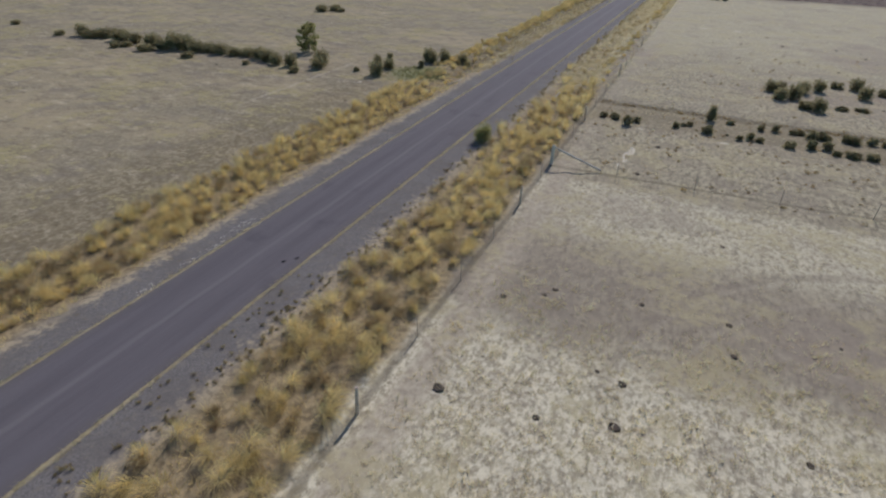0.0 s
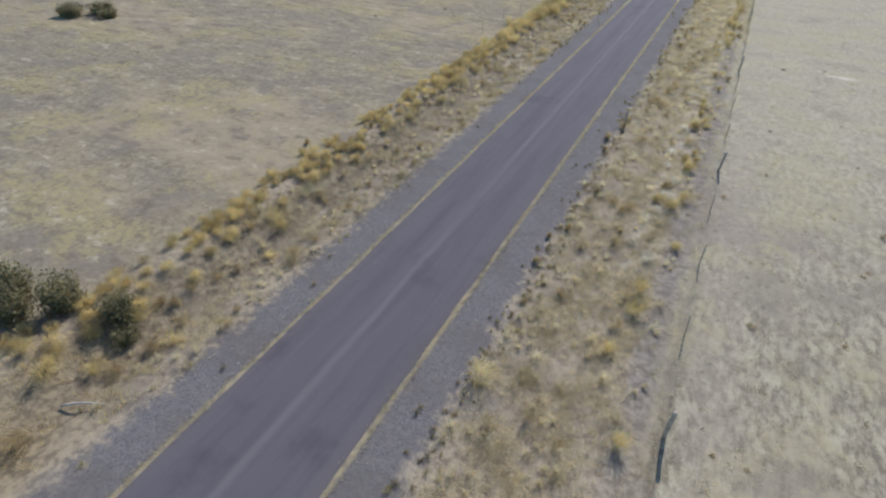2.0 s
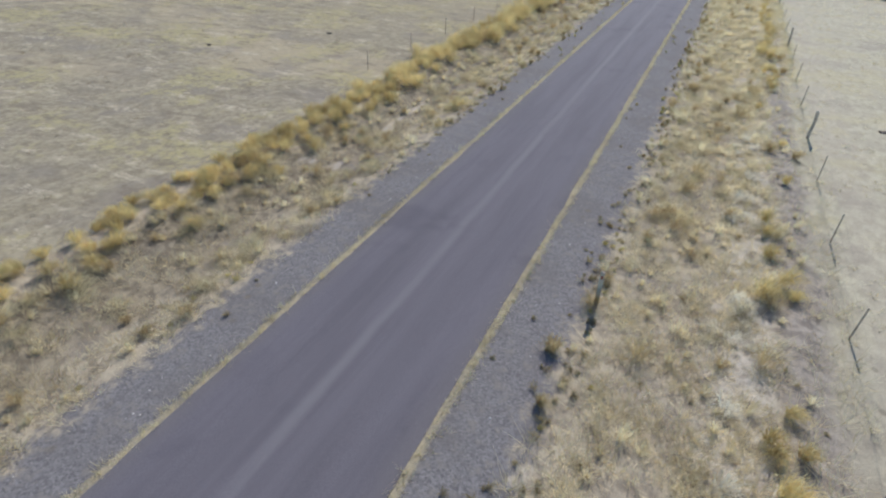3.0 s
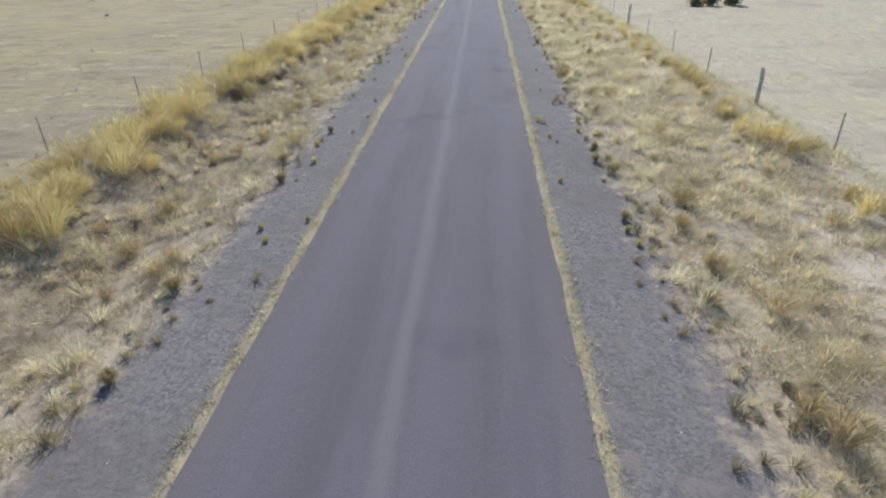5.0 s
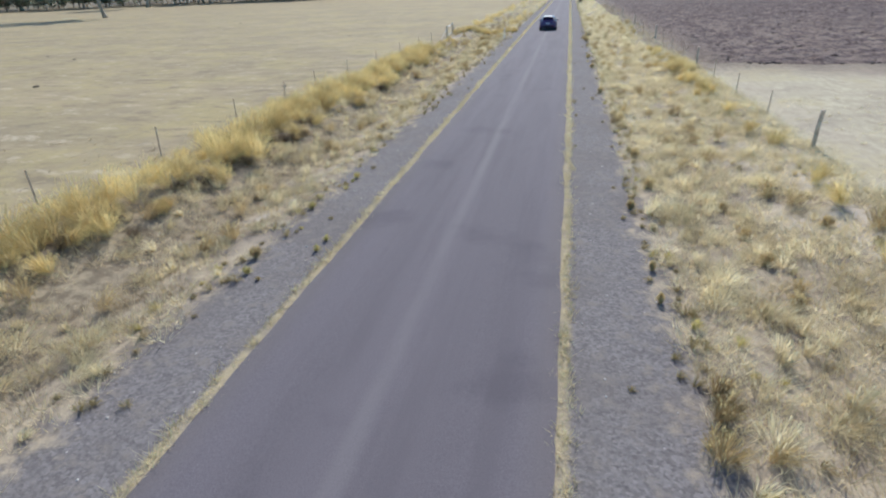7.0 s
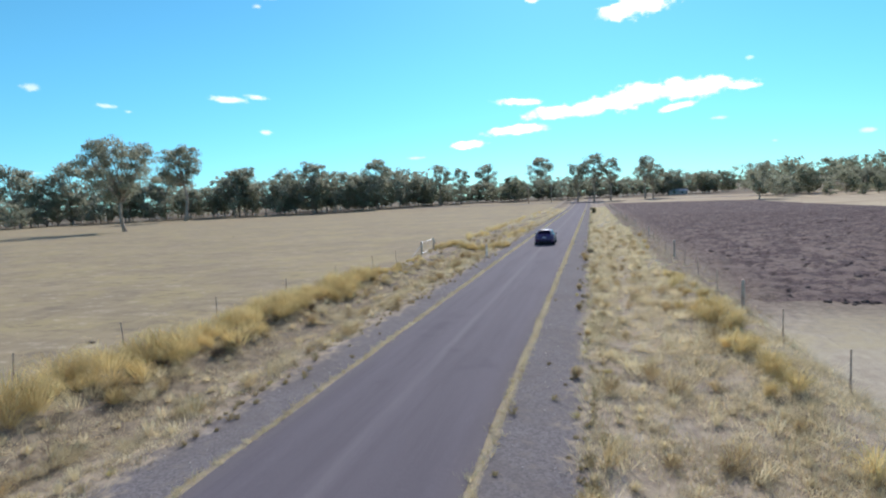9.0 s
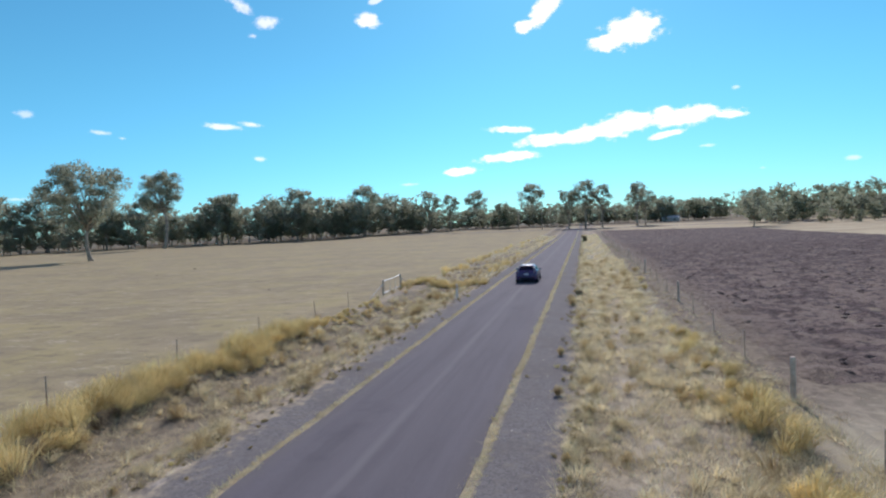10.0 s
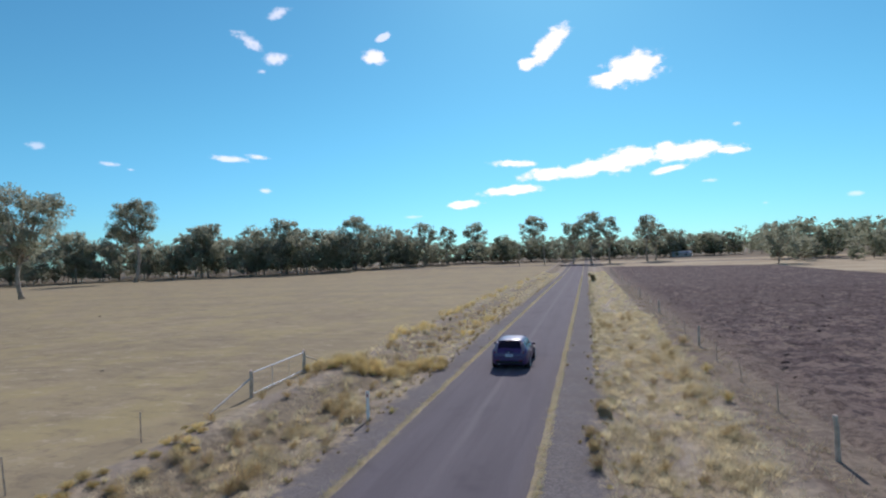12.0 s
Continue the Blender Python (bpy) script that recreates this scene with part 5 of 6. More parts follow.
# deeper woods and the wooded hill, past telling apart
def far_woods(label, places, seed, mat):
    """Many far trees as one mesh: a thin trunk and a broken crown of leaf sprays each."""
    rng = np.random.default_rng(seed)
    pieces, leafs, at = [], [], 0
    for x, y, tall in places:
        z = float(height(x, y))
        p, r = limb((x, y, z - 0.3), (x + rng.normal(0, 0.4), y, z + tall * 0.6), tall * 0.018, tall * 0.008, rng, 0.05, 4)
        pieces.append(tube(p, r, 5))
        n = 20
        u = rng.uniform(0.0, 1.0, n)
        reach = tall * rng.uniform(0.30, 0.42) * (0.4 + 0.6 * np.sin(u * 2.5 + 0.3)) * np.sqrt(rng.uniform(0.02, 1, n))
        a = rng.uniform(0, 6.283, n)
        c = np.stack([x + reach * np.cos(a), y + reach * np.sin(a), z + tall * (0.16 + 0.76 * u)], -1)
        leafs.append(leaves(c, tall * rng.uniform(0.07, 0.14, n), 11, tall * 0.054, rng)[0])
    v, f = joined(pieces)
    tagged(new("tree_trunks", mesh_of("tree_trunks", v, f, BARK)), "pale trunks of " + label, "woods", kind="stuff")
    v = np.concatenate(leafs)
    tagged(new("woodland", mesh_of("woodland", v, [np.arange(len(v)).reshape(-1, 4)], mat)), label, "woods", kind="stuff")


deep = []
for k in range(150):
    x = -520 + 610 * k / 149 + rng.normal(0, 5)
    deep.append((x, float(np.interp(x, EDGE_X, EDGE_Y)) + rng.uniform(18, 110), rng.uniform(16, 24) * (0.62 if x > -92 else 1.0)))
far_woods("grey-green gum woods behind the dry paddock", deep, 78, GUM)
far_woods("dark wooded slope of the far hill", [(rng.uniform(84, 420), rng.uniform(398, 600), rng.uniform(12, 18)) for k in range(270)], 79, DARKLEAF)
brush = []
for k in range(240):
    x = -520 + 620 * k / 239 + rng.normal(0, 3)
    brush.append((x, float(np.interp(x, EDGE_X, EDGE_Y)) + rng.uniform(6, 45), rng.uniform(6.5, 11.0)))
far_woods("dark undergrowth at the edge of the woods", brush, 80, DARKLEAF)
# low growth behind the end of the road
for k in range(40):
    x = -112 + 4.7 * k + rng.normal(0, 1.5)
    plant(int(rng.choice([2, 4, 4])), x, float(np.interp(x, EDGE_X, EDGE_Y)) + rng.uniform(14, 34), rng.uniform(9.5, 14), rng.uniform(0, 360))
# low scrub at the foot of the hill
for k in range(62):
    x = 70 + 4.2 * k + rng.normal(0, 2)
    plant(int(rng.choice([2, 4, 4])), x, 384 + 0.04 * x + rng.uniform(-6, 30), rng.uniform(6, 12.5), rng.uniform(0, 360))


def make_bush(name, label, tall, wide, clumps, per, leaf, mat, seed, group, cone=0.0):
    rng = np.random.default_rng(seed)
    root = thing(name, label, "bush", group)
    pieces, centres, radii = [], [], []
    for c in range(clumps):
        ang, rr = rng.uniform(0, 6.283), wide * 0.5 * math.sqrt(rng.uniform(0, 1)) * 0.62
        up = rng.uniform(0.12, 0.84)
        rr *= 1 - cone * up
        z = tall * up * (1 - 0.35 * (rr / (wide * 0.5)) ** 2)
        centres.append((rr * math.cos(ang), rr * math.sin(ang), z))
        radii.append(min(tall, wide) * rng.uniform(0.10, 0.24) * (1 - 0.6 * cone * up))
        p, r = limb((0, 0, -0.05), centres[-1], tall * 0.02, tall * 0.006, rng, 0.08, 4)
        pieces.append(tube(p, r, 5))
    v, f = joined(pieces)
    part("stem", mesh_of("stem", v, f, TIMBER), root, "thin brown stems")
    v, q = leaves(np.array(centres), np.array(radii), per, leaf, rng, 1.6, 1.2)
    part("foliage", mesh_of("foliage", v, [q], mat), root)
    return root


BUSHES = [
    make_bush("bush", "dark olive bush in the dry paddock", 1.5, 1.7, 46, 62, 0.064, SHRUB, 201, "paddock bushes"),
    make_bush("bush", "upright dark green bush in the dry paddock", 2.2, 1.15, 40, 62, 0.064, SHRUB, 202, "paddock bushes"),
    make_bush("bush", "low rounded dark bush in the dry paddock", 0.95, 1.15, 30, 60, 0.055, SHRUB, 203, "paddock bushes"),
    make_bush("bush", "small upright twiggy bush in the pale paddock", 0.75, 0.42, 24, 60, 0.030, SHRUB, 204, "paddock bushes", 0.1),
    make_bush("bush", "dark cone-shaped bush in the pale paddock", 1.9, 1.9, 80, 64, 0.055, SHRUB, 205, "paddock bushes", 0.55),
]
bush_used = [False] * 5


BASE_SIZE = [(1.5, 1.7), (2.2, 1.15), (0.95, 1.15), (0.75, 0.42), (1.9, 1.9)]


def bush(form, x, y, tall, wide):
    """A bush of the given height and width."""
    ob = BUSHES[form]
    h, w = BASE_SIZE[form]
    m = pose(x, y, float(height(x, y)) - 0.04, 0, 0, (x * 37 + y * 91) % 360) @ Matrix.Diagonal((wide / w, wide / w, tall / h, 1))
    if not bush_used[form]:
        bush_used[form], ob.matrix_basis = True, m
        return ob
    return copy_thing(ob, m)


# x, y, height, width
HEDGE = [(-59.5, 51.6, 1.45, 2.7), (-57.5, 51.4, 0.95, 2.6), (-56.0, 52.5, 1.1, 2.8), (-52.6, 52.0, 1.3, 2.7), (-50.1, 51.9, 1.15, 2.7), (-49.4, 48.6, 0.75, 1.8), (-48.9, 49.8, 0.75, 1.8), (-44.8, 49.2, 0.9, 2.3),
         (-46.4, 51.8, 1.35, 2.4), (-43.6, 50.9, 1.1, 2.1), (-42.2, 51.5, 1.75, 2.4), (-42.6, 53.3, 1.35, 2.7), (-40.6, 52.2, 1.4, 2.0), (-37.6, 49.0, 0.85, 1.8), (-38.9, 51.8, 1.25, 2.2), (-37.7, 52.6, 1.0, 2.4), (-35.7, 52.4, 1.1, 2.2),
         (-33.7, 52.7, 0.95, 2.1), (-32.0, 53.1, 0.95, 2.2), (-30.0, 53.0, 1.15, 2.1), (-28.2, 52.4, 1.1, 2.2), (-29.2, 49.6, 0.65, 0.9)]
SOAK = [(-26.4, 51.6, 1.1, 1.7), (-24.4, 51.6, 1.3, 1.7), (-22.0, 54.2, 1.4, 2.1), (-21.0, 52.2, 1.1, 1.8), (-22.4, 49.6, 0.9, 1.2), (-16.7, 53.4, 0.65, 0.85), (-13.8, 52.9, 1.4, 1.9), (-16.2, 57.2, 1.2, 1.0), (-14.2, 56.2, 1.05, 1.5),
        (-14.9, 57.9, 1.4, 1.3), (-11.2, 58.6, 1.35, 1.0), (-11.8, 61.8, 1.4, 1.6), (-10.9, 61.2, 1.2, 1.3), (-9.9, 62.3, 1.3, 1.6), (-7.8, 62.9, 0.95, 1.4), (-7.0, 62.4, 0.8, 0.9), (-62.4, 50.3, 0.8, 1.6), (-75.4, 52.5, 0.75, 1.5),
        (-45.6, 87.4, 0.95, 2.6), (-44.0, 89.4, 0.95, 2.6), (-42.6, 88.8, 0.8, 2.0)]
RIGHT_CLUMP = [(25.6, 67.8, 1.05, 1.6), (26.5, 69.3, 0.9, 1.4), (26.3, 64.7, 1.1, 1.6), (27.5, 65.6, 1.3, 1.7), (28.6, 68.4, 1.1, 1.6), (30.2, 70.0, 1.1, 1.5), (28.3, 62.2, 0.9, 1.5), (29.3, 61.8, 1.1, 1.7), (32.2, 72.5, 0.85, 1.5), (34.0, 72.7, 1.15, 1.6),
               (34.2, 68.8, 1.2, 1.5), (31.5, 63.4, 0.55, 0.7), (33.3, 63.9, 0.42, 0.85), (36.3, 71.3, 0.9, 1.5), (37.6, 69.6, 1.1, 1.6), (18.3, 150.4, 1.1, 1.3), (20.0, 150.6, 1.2, 1.6), (17.2, 150.3, 0.9, 1.2)]
RIGHT_ROW = [(11.4, 50.3, 0.55, 0.6), (12.2, 50.6, 0.6, 0.5), (12.5, 50.1, 0.6, 0.6), (13.6, 48.9, 1.1, 0.65), (14.25, 50.1, 0.62, 0.58), (17.5, 50.2, 0.65, 0.5), (18.1, 51.0, 0.4, 0.4), (18.6, 51.3, 0.48, 0.48), (19.2, 50.1, 0.18, 0.22),
             (20.15, 53.9, 1.3, 1.6), (20.0, 49.9, 0.75, 0.75), (20.2, 50.5, 0.7, 0.4), (21.8, 53.5, 0.5, 0.55), (21.6, 50.1, 0.2, 0.28), (22.5, 49.4, 0.5, 0.45), (23.3, 49.9, 0.75, 0.55), (24.0, 49.7, 0.5, 0.58), (24.2, 52.9, 0.65, 0.48), (25.3, 53.2, 0.7, 0.52), (26.1, 49.3, 0.65, 1.15)]
RIGHT_MORE = [(26.7, 53.2, 0.4, 0.6), (27.2, 53.3, 0.45, 0.55), (27.6, 49.8, 0.9, 0.65), (27.9, 52.3, 0.95, 0.7), (28.6, 52.7, 0.85, 0.7), (28.8, 50.2, 0.85, 0.65), (29.0, 52.6, 0.6, 0.6), (29.3, 49.1, 0.5, 0.6), (30.5, 53.0, 0.75, 0.7), (31.0, 52.8, 0.75, 0.8),
              (30.4, 49.1, 0.55, 1.0), (32.3, 53.2, 0.8, 0.65), (31.7, 49.2, 0.6, 1.2), (33.3, 53.2, 0.65, 0.6), (33.2, 49.5, 0.6, 1.0), (34.8, 52.6, 0.7, 0.7), (35.0, 49.8, 0.6, 1.1), (4.8, 277.0, 2.0, 1.9)]
for group in (HEDGE, SOAK, RIGHT_CLUMP, RIGHT_ROW, RIGHT_MORE):
    for x, y, tall, wide in group:
        if tall > 0.7 and wide > 1.2:
            tall, wide = tall * 1.10, wide * 0.88
        elif x > 10 and y < 60:
            tall, wide = tall * 1.15, wide * 0.8
        slim = tall / wide
        bush(4 if 20.1 < x < 20.16 else 3 if wide < 0.9 else 1 if slim > 1.2 else 2 if tall < 1.0 else 0, x, y, tall, wide)
ROADSIDE = [(4.25, 181.4, 0.55), (3.8, 178.5, 0.5), (3.95, 176.5, 0.5), (-4.6, 179.5, 0.62), (-5.7, 181.1, 0.5), (-3.4, 180.6, 0.28), (-7.4, 204, 0.7), (-8.2, 209, 0.7), (-6.0, 213, 0.6), (3.9, 200, 0.5),
            (8.0, 192.9, 0.8), (-4.9, 173.8, 0.6), (4.3, 305, 2.0), (3.75, 86.5, 0.4), (4.4, 87.9, 0.45), (7.2, 160.3, 0.4), (4.9, 109.2, 0.4), (-6.1, 134.9, 0.42), (8.6, 133.5, 0.45)]
dry = make_bush("bush", "small withered brown bush on the road verge", 0.9, 1.2, 14, 80, 0.06, DRAB, 211, "verge bushes")
for k, (x, y, size) in enumerate(ROADSIDE):
    m = stand(dry, x, y, size, k * 67, 0.03)
    if k:
        copy_thing(dry, m)
    else:
        dry.matrix_basis = m
plant_first(make_bush("bush", "fresh green roadside bush at the gravel edge", 1.75, 1.75, 44, 60, 0.062, YOUNG, 212, "verge bushes"), 4.0, 39.1)
# the slim green sapling behind the hedge
plant_first(make_tree("sapling", "young olive-green tree behind the hedge", 3.6, 1.5, 0.0, 38, 70, 0.14, YOUNG, 213, "", 0.11), -27.2, 58.8)


# ---------- fences ----------
def post_mesh(name, wide, tall, mat, seed):
    rng = np.random.default_rng(seed)
    z = np.array([-0.15, 0.0, 0.35, 0.75, tall - 0.03, tall])
    r = wide * np.array([0.52, 0.52, 0.5, 0.49, 0.47, 0.38])
    p = np.stack([0.012 * rng.standard_normal(6), 0.012 * rng.standard_normal(6), z], -1)
    v, q, t = tube(p, r, 9, 0.05, rng)
    return mesh_of(name, v, [q, t], mat, False)


def picket_mesh(tall):
    """A steel star picket: three thin flanges."""
    bm = bmesh.new()
    for k in range(3):
        box(bm, (0.022, 0.006, tall + 0.15), (0, 0, 0), 0, Matrix.Rotation(k * 2.0944, 4, "Z") @ Matrix.Translation((0.014, 0, (tall - 0.15) / 2)))
    return bm_mesh("picket", bm, RUST)


THICK, PICKET = post_mesh("post", 0.135, 1.2, TIMBER, 1), picket_mesh(1.0)


def wire_mesh(points, z, r=0.0014):
    pts = [(x, y, float(height(x, y)) + z) for x, y in points]
    v, q, t = tube(pts, [r] * len(pts), 4)
    return mesh_of("wire", v, [q, t], WIRE)


def make_fence(label, line, thick_at, thin_at, wires=(0.3, 0.62, 0.95)):
    """A post-and-wire fence: line(s) gives its place at s metres."""
    root = thing("fence", label, "fence")
    rng = np.random.default_rng(len(thin_at) + 3)
    for me, name, spots in ((THICK, "post", thick_at), (PICKET, "picket", thin_at)):
        for s in spots:
            x, y = line(s)
            part(name, me, root, at=pose(x, y, float(height(x, y)), rng.normal(0, 2.2), rng.normal(0, 2.2), rng.uniform(0, 360)))
    lo, hi = min([*thick_at, *thin_at]), max([*thick_at, *thin_at])
    pts = [line(s) for s in np.arange(lo, hi + 1, 4.75)]
    for z in wires:
        part("wire", wire_mesh(pts, z), root)
    return root


thick = [85.5 + 18.52 * k for k in range(-6, 14)]
thin = [85.5 + 4.63 * k for k in range(-24, 53) if k % 4]
make_fence("post and wire fence of grey timber posts and steel pickets", lambda s: (10.05, s), thick, thin)
make_fence("wire fence on rusty steel pickets along the brown paddock", lambda s: (-11.45 + 0.045 * max(0, s - 157), s), [], [103.1 + 4.98 * k for k in range(9)] + [147.4, 151.2, 156.1, 161.4, 166.8, 172.2, 176.4])
make_fence("wire fence crossing the pale paddock", lambda s: (s, 36.9 + 0.045 * (s - 10)), [31.0], [14.7 + 5.05 * k for k in range(10)])

# strainer assembly at the paddock corner
corner = thing("strainer_post", "bleached timber corner post with a long sloping stay rail", "fence post")
part("post", post_mesh("post", 0.24, 1.45, PALEWOOD, 5), corner, at=pose(10.1, 37.1, float(height(10.1, 37.1))))
p, r = limb((10.15, 37.1, 1.2), (13.6, 37.2, 0.06), 0.07, 0.06, np.random.default_rng(3), 0.005, 5)
v, q, t = tube(p, r, 8)
part("stay", mesh_of("stay", v, [q, t], PALEWOOD), corner, "bleached rail sloping to the ground")


# ---------- field gate ----------
gate = thing("field_gate", "galvanised steel farm gate between two timber posts", "gate")
ga, gb = Vector((-10.2, 182.0, 0)), Vector((-10.6, 187.2, 0))
ga.z, gb.z = float(height(ga.x, ga.y)), float(height(gb.x, gb.y))
for g in (ga, gb):
    part("post", post_mesh("post", 0.17, 1.16, TIMBER, 8), gate, "weathered timber gate post", at=Matrix.Translation(g))
for z, r in ((1.05, 0.026), (0.14, 0.028), (0.36, 0.004), (0.6, 0.004), (0.83, 0.004)):
    v, q, t = tube([ga.lerp(gb, k) + Vector((0.0, 0.0, z)) for k in (0.03, 0.5, 0.97)], [r] * 3, 7)
    part("rail", mesh_of("rail", v, [q, t], STEEL if r > 0.02 else WIRE), gate)
for k in (0.35, 0.67):
    c = ga.lerp(gb, k)
    v, q, t = tube([c + Vector((0, 0, 0.14)), c + Vector((0, 0, 0.6)), c + Vector((0, 0, 1.05))], [0.011] * 3, 6)
    part("upright", mesh_of("upright", v, [q, t], STEEL), gate)
for g, sgn in ((ga, -1), (gb, 1)):
    end = Vector((g.x - 0.1, g.y + sgn * 2.6, 0))
    end.z = float(height(end.x, end.y)) + 0.03
    v, q, t = tube([g + Vector((0, 0, 0.85)), (g + Vector((0, 0, 0.85))).lerp(end, 0.5), end], [0.04, 0.04, 0.035], 7)
    part("stay", mesh_of("stay", v, [q, t], PALEWOOD), gate, "sloping timber stay")


# ---------- guide posts ----------
def guide_post(x, y, dull):
    root = thing("guide_post", "slim roadside guide post in weathered " + ("grey timber" if dull else "white paint"), "guide post", "guide posts", stand(None, x, y, 1, 5, 0.0))
    bm = box(bmesh.new(), (0.11, 0.035, 1.15), (0, 0, 0.47), 0.006)
    part("post", bm_mesh("post", bm, TIMBER if dull else WHITE), root)
    part("reflector", block("reflector", (0.05, 0.008, 0.10), (0, -0.022, 0.88), REDLENS, 0.002), root, "red reflector")
    return root


guide_post(4.35, 88.6, True)
guide_post(-3.95, 179.8, False)


# ---------- fallen timber, stones, dung ----------
def branch(label, a, b, r, seed, twigs=2):
    rng = np.random.default_rng(seed)
    a, b = [Vector((x, y, float(height(x, y)) + z)) for x, y, z in (a, b)]
    p, rad = limb(a, b, r, r * 0.5, rng, 0.04, 7)
    pieces = [tube(p, rad, 8, 0.06, rng)]
    for k in range(twigs):
        s = p[2 + k]
        e = s + rng.normal(0, 0.4, 3) * np.array([1, 1, 0.25])
        pieces.append(tube(*limb(s, e, r * 0.4, r * 0.15, rng, 0.1, 4), 6))
    v, f = joined(pieces)
    return tagged(new("fallen_branch", mesh_of("fallen_branch", v, f, PALEWOOD, True)), label, "branch", "fallen timber")


branch("pale dead log lying in the golden grass", (6.0, 53.2, 0.25), (6.15, 54.8, 0.5), 0.08, 1, 1)
branch("pale forked dead branch in the grass", (8.4, 49.8, 0.1), (8.8, 51.3, 0.35), 0.06, 2)
branch("bleached stick lying beside the gravel", (-5.6, 53.6, 0.12), (-4.6, 55.0, 0.3), 0.06, 3, 0)
branch("bleached branch lying in dry grass", (-6.4, 59.6, 0.08), (-5.2, 60.2, 0.10), 0.04, 4, 0)
branch("fallen grey branch in the table drain", (-7.2, 46.0, 0.2), (-6.2, 47.4, 0.25), 0.05, 5)


# a short dark strip on the asphalt, put in for a dark mark there
p, rad = limb((1.45, 18.0, 0.03), (1.95, 18.7, 0.03), 0.05, 0.03, np.random.default_rng(9), 0.06, 6)
v, q, t = tube(p, rad, 7, 0.2, np.random.default_rng(10))
tagged(new("dark_strip", mesh_of("dark_strip", v, [q, t], RUBBER, True)), "short black strip on the asphalt", "debris")


def lumps(name, label, category, places, size, mat, seed, squash=0.4):
    """Low rounded lumps on the ground, one mesh."""
    rng = np.random.default_rng(seed)
    pieces = []
    for x, y in places:
        s = size * rng.uniform(0.6, 1.5)
        z = float(height(x, y))
        prof = np.array([[0, 0, -0.05], [0.05, 0, squash * 0.45], [0.0, 0, squash * 0.8], [0, 0, squash]]) * s + [x, y, z]
        pieces.append(tube(prof, s * np.array([0.95, 0.85, 0.55, 0.1]), 6, 0.14, rng))
    v, f = joined(pieces)
    return tagged(new(name, mesh_of(name, v, f, mat, True)), label, category, kind="stuff")


rng = np.random.default_rng(91)
dung = [(12.3, 20.4), (18.3, 22.6), (17.3, 17.3), (18.3, 17.0), (15.8, 14.0), (18.4, 14.8), (22.0, 22.8), (26.3, 23.2), (12.1, 13.8), (14.4, 22.0), (14.0, 21.4), (22.2, 20.6), (20.6, 12.6), (24.5, 16.0)]
dung += [tuple(p) for p in scatter(rng, 46, 10.5, 40, 26, 120)] + [tuple(p) for p in scatter(rng, 24, -60, -11, 20, 220)]
lumps("dung", "dark dried dung lumps scattered over the paddocks", "dung", dung, 0.17, DUNG, 92, 0.2)
clods = scatter(rng, 3000, 11.5, 44, 160.5, 235, lambda x, y: np.clip(0.5 + 0.7 * waves(x, y, 93, 4), 0.05, 1) * (y < 350 - 1.4 * x))
lumps("soil_clod", "dark soil clods on the ploughed field", "soil", clods, 0.15, PLOUGH, 94, 0.7)
peb = np.concatenate([scatter(rng, 220, 2.45, 4.2, 60, 200), scatter(rng, 220, -4.2, -2.45, 60, 200)])
lumps("gravel", "loose stones on the gravel shoulders", "gravel", peb, 0.018, STONE, 95, 0.7)
white = [(14.9, 43.2), (14.7, 42.0), (14.8, 40.6), (14.5, 39.3), (14.6, 48.3), (15.0, 48.2), (20.8, 47.7), (21.6, 47.7), (-13.9, 49.6), (8.0, 79.0)]
chalk = np.concatenate([np.array([[x, y]]) + rng.normal(0, 1, (16, 2)) * [0.16, 0.36] for x, y in white])
lumps("stone", "white limestone rubble lying in the dry grass", "stone", chalk, 0.032, STONE, 96, 0.3)
chips = np.concatenate([np.array([[x, y]]) + rng.normal(0, 1, (16, 2)) * [0.13, 0.4] for x, y in ((-2.75, 16.3), (-2.75, 17.7), (-3.0, 19.4), (-2.7, 13.4), (-3.1, 20.6))])
lumps("stone", "white chips scattered beside the asphalt edge", "stone", chips, 0.035, STONE, 97, 0.3)


# ---------- far buildings and poles ----------
def shed(label, x, y, w, d, h, turn, wall_mat):
    root = thing("farm_shed", label, "shed", at=pose(x, y, float(height(x, y)), 0, 0, turn))
    part("wall", block("wall", (w, d, h), (0, 0, h / 2), wall_mat, 0.03), root)
    bm = bmesh.new()
    for s in (-1, 1):
        box(bm, (w + 0.8, d * 0.58, 0.12), (0, s * d * 0.27, h + 0.55), 0.02, Matrix.Rotation(-s * 0.32, 4, "X"))
    part("roof", bm_mesh("roof", bm, ROOFTIN), root, "pale corrugated iron roof")
    for k in (-0.25, 0.2):
        part("window", block("window", (w * 0.12, 0.06, h * 0.35), (w * k, -d / 2 - 0.02, h * 0.55), GLASS, 0.01), root)
    part("door", block("door", (1.1, 0.07, 2.05), (0, -d / 2 - 0.03, 1.03), BOARD, 0.01), root)
    return root


shed("low farm shed with a pale iron roof beyond the field", 50, 462, 9, 6, 1.9, 6, BOARD)
shed("small house with an iron roof among the trees", -146, 486, 10, 8, 3.0, -14, BOARD)


